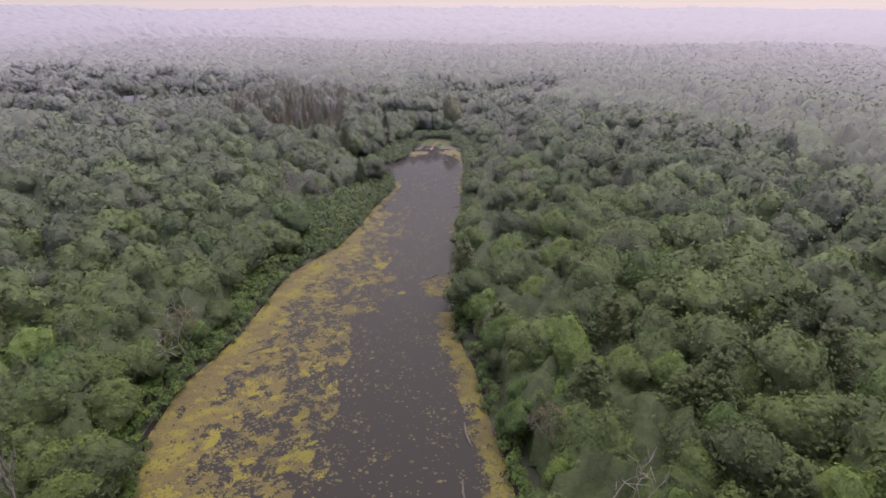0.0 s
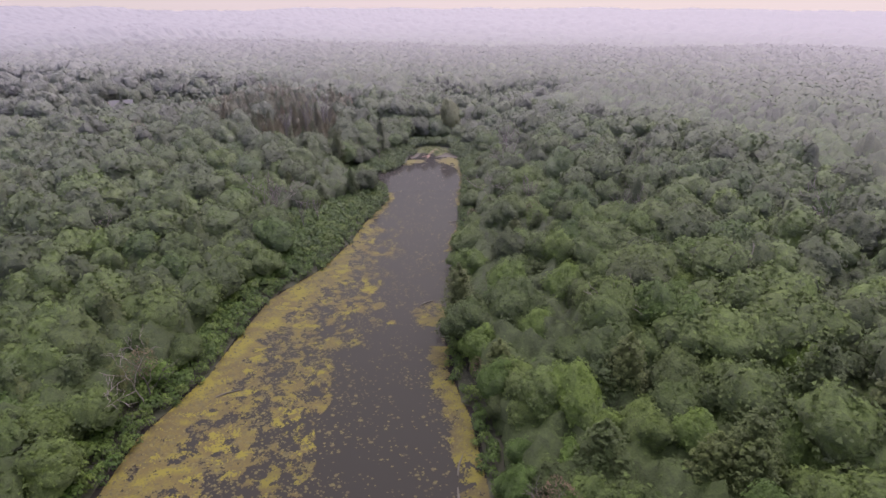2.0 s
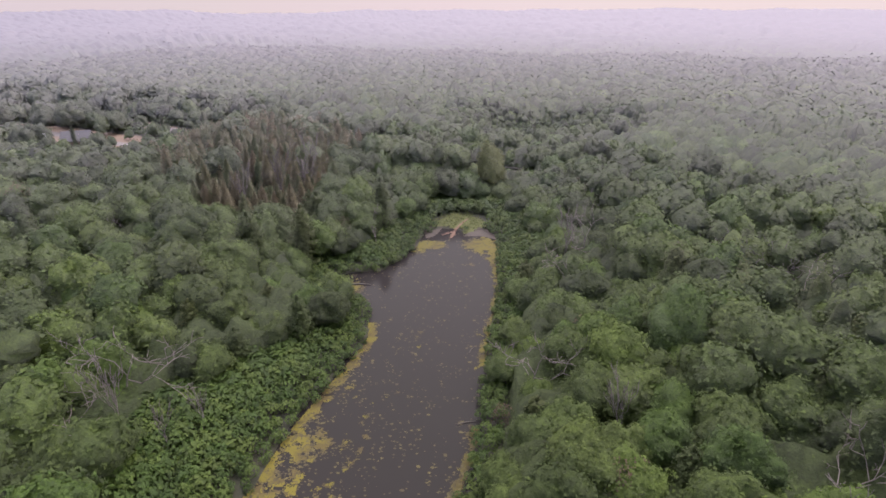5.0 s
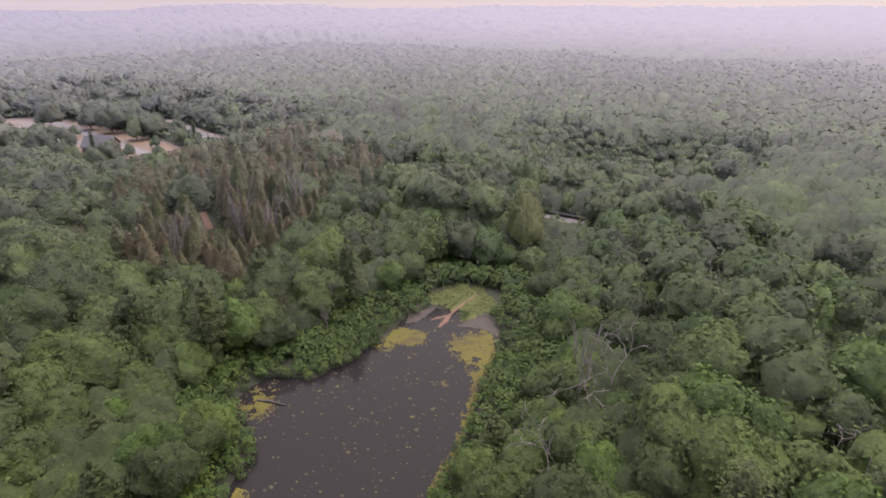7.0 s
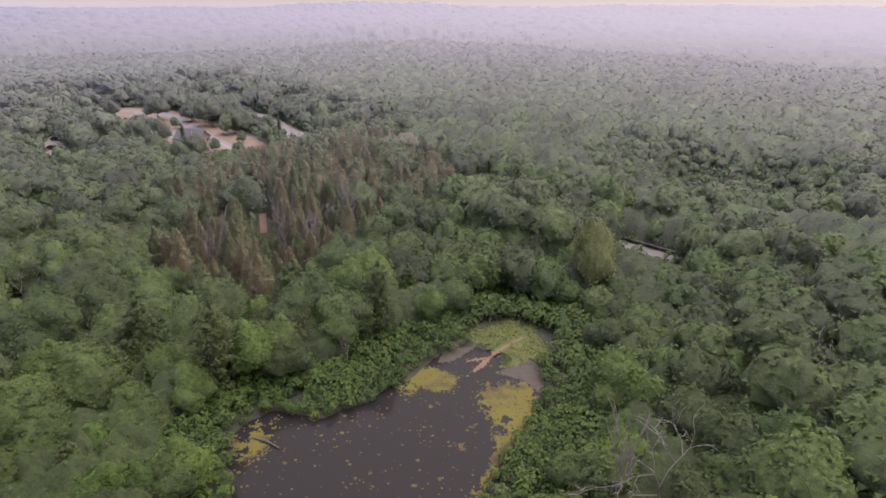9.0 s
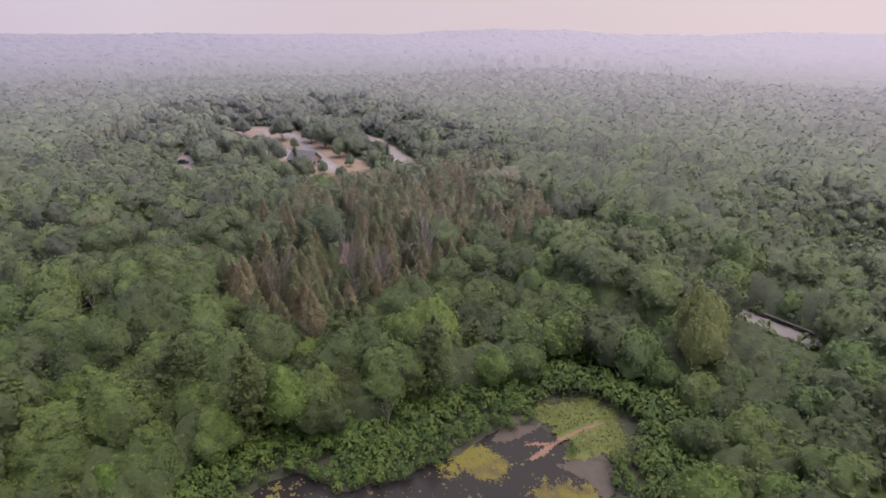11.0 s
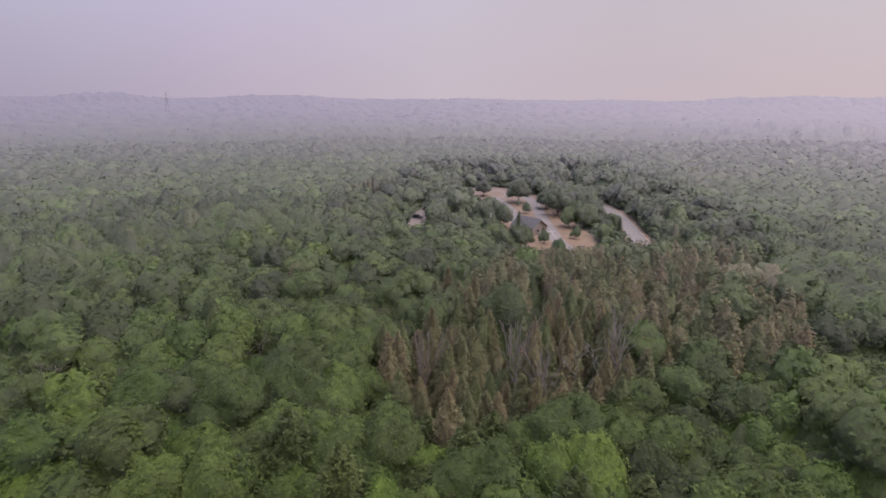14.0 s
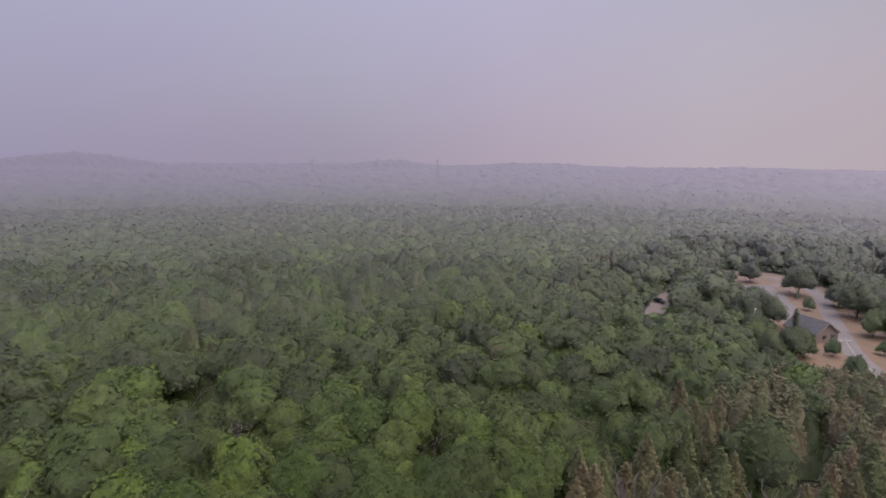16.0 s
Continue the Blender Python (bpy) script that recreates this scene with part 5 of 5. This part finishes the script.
house = thing("park_building", "tan brick park building with a grey shingled gable roof", "building")
gable(11.0, 13.0, 3.4, 7.4, house, 0.6)
for wx in (-2.0, 2.0):
    pane = part("window", box(wx, -0.08, 1.2, wx + 1.6, 0.02, 2.6, DARKGLASS), house, "dark window in the gable")
    part("window_sill", box(wx - 0.1, -0.2, 1.08, wx + 1.7, -0.02, 1.18, TRIM), pane, "pale window sill")
    part("window_frame", box(wx + 0.74, -0.12, 1.2, wx + 0.86, -0.085, 2.6, TRIM), pane, "pale window bar")
side_door = part("door", box(5.45, 5.0, 0.0, 5.58, 6.3, 2.8, TRIM), house, "pale side door")
part("door_handle", box(5.58, 6.05, 1.3, 5.66, 6.15, 1.5, SLATE), side_door, "dark door handle")
part("fascia", solid([(-6.1, -0.66, 3.1), (0, -0.66, 7.5), (6.1, -0.66, 3.1), (6.1, -0.66, 2.8), (0, -0.66, 7.15), (-6.1, -0.66, 2.8),
                      (-6.1, -0.6, 3.1), (0, -0.6, 7.5), (6.1, -0.6, 3.1), (6.1, -0.6, 2.8), (0, -0.6, 7.15), (-6.1, -0.6, 2.8)],
                     [(0, 1, 4, 5), (1, 2, 3, 4), (6, 7, 10, 11), (7, 8, 9, 10), (0, 1, 7, 6), (1, 2, 8, 7), (5, 4, 10, 11), (4, 3, 9, 10)], TRIM, "fascia"), house, "pale gable fascia board")
part("porch_roof", box(5.6, 2.0, 3.0, 8.6, 9.0, 3.25, SLATE, bevel=0.05), house, "grey shingle porch roof")
for py in (2.4, 8.6):
    part("porch_post", box(8.2, py - 0.12, 0, 8.44, py + 0.12, 3.0, TRIM), house)
part("vent", mesh_from("vent", *tube([(-2.5, 5, 5.4), (-2.5, 5, 6.6)], [0.18, 0.16], 6), mat=TRIM), house, "pale roof vent pipe")
house.matrix_basis = pose(-206, 402.0, LEVEL, 0, 0, 112)


LAMP_RED = rough_mat("red_lens", [(0.3, (0.25, 0.02, 0.02)), (0.7, (0.35, 0.03, 0.03))], 1.0)


def car(colour, label):
    """A parked car: body, cabin glass, four wheels."""
    m, nt = material("car_paint")
    p = nd(nt, "ShaderNodeBsdfPrincipled", Base_Color=(*colour, 1), Roughness=0.25)
    p.inputs["Coat Weight"].default_value = 0.6
    o = nt.nodes.new("ShaderNodeOutputMaterial")
    ln(nt, p.outputs[0], o.inputs[0])
    root = thing("parked_car", label, "car", "cars in the lay-by")
    part("body", box(-3.0, -1.2, 0.45, 3.0, 1.2, 1.25, m, bevel=0.22), root)
    part("cabin", solid([(-2.2, -1.1, 1.2), (1.5, -1.1, 1.2), (1.5, 1.1, 1.2), (-2.2, 1.1, 1.2), (-1.6, -0.9, 2.0), (0.6, -0.9, 2.0), (0.6, 0.9, 2.0), (-1.6, 0.9, 2.0)],
                        [(0, 1, 5, 4), (1, 2, 6, 5), (2, 3, 7, 6), (3, 0, 4, 7), (0, 3, 2, 1)], DARKGLASS, "cabin"), root, "dark tinted windows")
    part("car_roof", box(-1.6, -0.9, 1.98, 0.6, 0.9, 2.08, m, bevel=0.04), root)
    for wx in (-1.9, 1.9):
        for wy in (-1.15, 1.15):
            tyre = part("wheel", mesh_from("wheel", *tube([(wx, wy - 0.14, 0.45), (wx, wy + 0.14, 0.45)], [0.45, 0.45], 12), mat=SLATE), root)
            part("hubcap", box(wx - 0.24, wy - 0.15, 0.21, wx + 0.24, wy + 0.15, 0.69, TRIM, bevel=0.1), tyre, "grey hubcap")
    for wy in (-0.85, 0.85):
        part("headlight", box(2.96, wy - 0.22, 0.8, 3.03, wy + 0.22, 1.02, TRIM, bevel=0.02), root, "pale headlight")
        part("tail_light", box(-3.03, wy - 0.2, 0.85, -2.96, wy + 0.2, 1.08, LAMP_RED, bevel=0.02), root, "red tail light")
    return root


for colour, x, y, a, lab in (((0.02, 0.022, 0.03), -277, 368, 25, "black parked car in the gravel lay-by"), ((0.03, 0.035, 0.05), -259, 356.5, 40, "dark blue parked car in the gravel lay-by"),
                             ((0.45, 0.45, 0.46), -262, 402, 110, "silver parked car beneath the trees by the lot")):
    car(colour, lab).matrix_basis = pose(x, y, LEVEL + 0.07, 0, 0, a)

POST = rough_mat("weathered_pole", [(0.3, (0.16, 0.13, 0.11)), (0.7, (0.24, 0.21, 0.18))], 1.0)
WHITE = rough_mat("white_enamel", [(0.3, (0.62, 0.62, 0.62)), (0.7, (0.74, 0.74, 0.73))], 1.0)
ORANGE = rough_mat("orange_sign", [(0.3, (0.55, 0.13, 0.05)), (0.7, (0.65, 0.17, 0.07))], 1.0)


def pole(x, y, h, name, label, r=0.16, mat=POST, arm=0.0):
    root = thing(name, label, name.replace("_", " "))
    part("pole", mesh_from("pole", *tube([(0, 0, 0), (0, 0, h * 0.5), (0, 0, h)], [r, r * 0.9, r * 0.7], 8), mat=mat, smooth=True), root)
    if arm:
        part("arm", mesh_from("arm", *tube([(0, 0, h * 0.92), (arm * 0.6, 0, h * 0.96), (arm, 0, h * 0.95)], [r * 0.5, r * 0.5, r * 0.4], 6), mat=mat), root)
        part("lamp_head", box(arm - 0.3, -0.18, h * 0.93, arm + 0.5, 0.18, h * 0.955, WHITE, bevel=0.03), root, "pale lamp head")
    root.matrix_basis = pose(x, y, float(ground_z(x, y)), 0, 0, 150)
    return root


pole(-211, 378, 11, "lamp_post", "white metal lamp post standing among trees", 0.17, WHITE, 2.2)
pole(-331, 431, 13, "utility_pole", "brown wooden utility pole on the turning loop")
pole(-196, 414.5, 2.0, "sign_post", "short post with an orange warning sign", 0.06)
tagged(bpy.data.objects["sign_post"], "short post carrying an orange warning sign by the drive")
part("sign_plate", box(-0.6, -0.06, 1.4, 0.6, 0.0, 2.6, ORANGE), bpy.data.objects["sign_post"], "orange sign plate")
pole(-170, 440, 2.4, "marker_post", "short white marker post by the highway", 0.12, WHITE)
table = thing("picnic_table", "weathered wooden picnic table on the dry lawn", "picnic table")
for name, dims in (("tabletop", (-1.2, -0.5, 0.95, 1.2, 0.5, 1.05)), ("bench", (-1.2, -1.2, 0.55, 1.2, -0.85, 0.63)), ("bench", (-1.2, 0.85, 0.55, 1.2, 1.2, 0.63)), ("leg", (-1.0, -1.1, 0, -0.85, 1.1, 0.55)), ("leg", (0.85, -1.1, 0, 1.0, 1.1, 0.55)), ("brace", (-0.9, -0.08, 0.5, 0.9, 0.08, 0.95))):
    part(name, box(*dims, POST, name), table)
table.matrix_basis = pose(-178, 407, LEVEL, 0, 0, 40)
SHADE_TREES = [("oak", -255, 370, 1.15), ("maple", -258, 380, 1.35), ("oak", -265, 387, 1.1), ("oak", -250, 385, 1.05), ("oak", -239, 378, 1.15), ("oak", -227, 382, 1.25), ("oak", -226, 391, 1.3),
               ("maple", -234, 388, 1.0), ("oak", -212, 378, 0.95), ("maple", -200, 374, 0.9), ("oak", -185, 373, 1.0), ("oak", -186, 380, 1.1), ("oak", -188, 385, 0.8), ("maple", -190, 395.5, 0.58),
               ("maple", -165, 388, 0.85), ("oak", -277, 392, 1.1), ("oak", -290, 395, 1.0), ("maple", -304, 397, 1.0)]
LAWN_TREES = [("maple", -253, 420, 0.62), ("maple", -275, 426, 0.30), ("oak", -284, 431, 1.55), ("oak", -313, 420, 1.1), ("oak", -313, 410, 0.6), ("oak", -242, 434, 1.5), ("maple", -215, 424, 1.1),
              ("oak", -212, 431, 1.25), ("oak", -219, 443, 1.1), ("maple", -193, 414, 0.55), ("oak", -204, 443, 0.8), ("maple", -184, 423, 0.8), ("oak", -252, 446, 1.35), ("oak", -254, 459, 1.4),
              ("oak", -261, 437, 1.2), ("maple", -230, 439, 1.05), ("oak", -238, 450, 1.2), ("oak", -272, 450, 1.3)]
for k, x, y, size_ in SHADE_TREES + LAWN_TREES:
    plant(k + "_tree", int(g.integers(len(SHAPES[k + "_tree"]))), x, y, size_, float(g.uniform(0, 360)), 0.95, 1.0, 6.2)
for x, y, size_ in ((-207, 391, 0.62), (-183, 431, 0.58)):
    plant("white_pine", int(g.integers(4)), x, y, size_, float(g.uniform(0, 360)), 1.0, 0.8)

# ---------------------------------------------------------------- far off: pylons
STEEL = rough_mat("pylon_steel", [(0.3, (0.16, 0.16, 0.17)), (0.7, (0.24, 0.24, 0.25))], 0.5)


def pylon(x, y, h):
    root = thing("pylon", "grey steel lattice power pylon above far woods", "pylon", "power pylons")
    legs = [tube([(sx * h * 0.09, sy * h * 0.09, 0), (sx * h * 0.02, sy * h * 0.02, h * 0.7), (0, 0, h)], [0.5, 0.4, 0.25], 4) for sx in (-1, 1) for sy in (-1, 1)]
    part("mast", mesh_from("mast", *join(legs), mat=STEEL), root)
    for f, w in ((0.68, 0.2), (0.8, 0.16), (0.92, 0.11)):
        part("crossarm", mesh_from("crossarm", *tube([(0, -w * h, h * f), (0, 0, h * (f + 0.03)), (0, w * h, h * f)], [0.25, 0.45, 0.25], 4), mat=STEEL), root)
    root.matrix_basis = pose(x, y, float(ground_z(x, y)), 0, 0, 15)


pylon(-1650, -260, 74)
pylon(-1560, 120, 70)

# ---------------------------------------------------------------- plan units to metres
done = set()
for ob in list(scene.objects):
    if ob.type == "MESH" and ob.data.name not in done:
        done.add(ob.data.name)
        ob.data.transform(Matrix.Scale(UNIT, 4))
    if ob.type in {"MESH", "EMPTY"}:
        ob.location = ob.location * UNIT
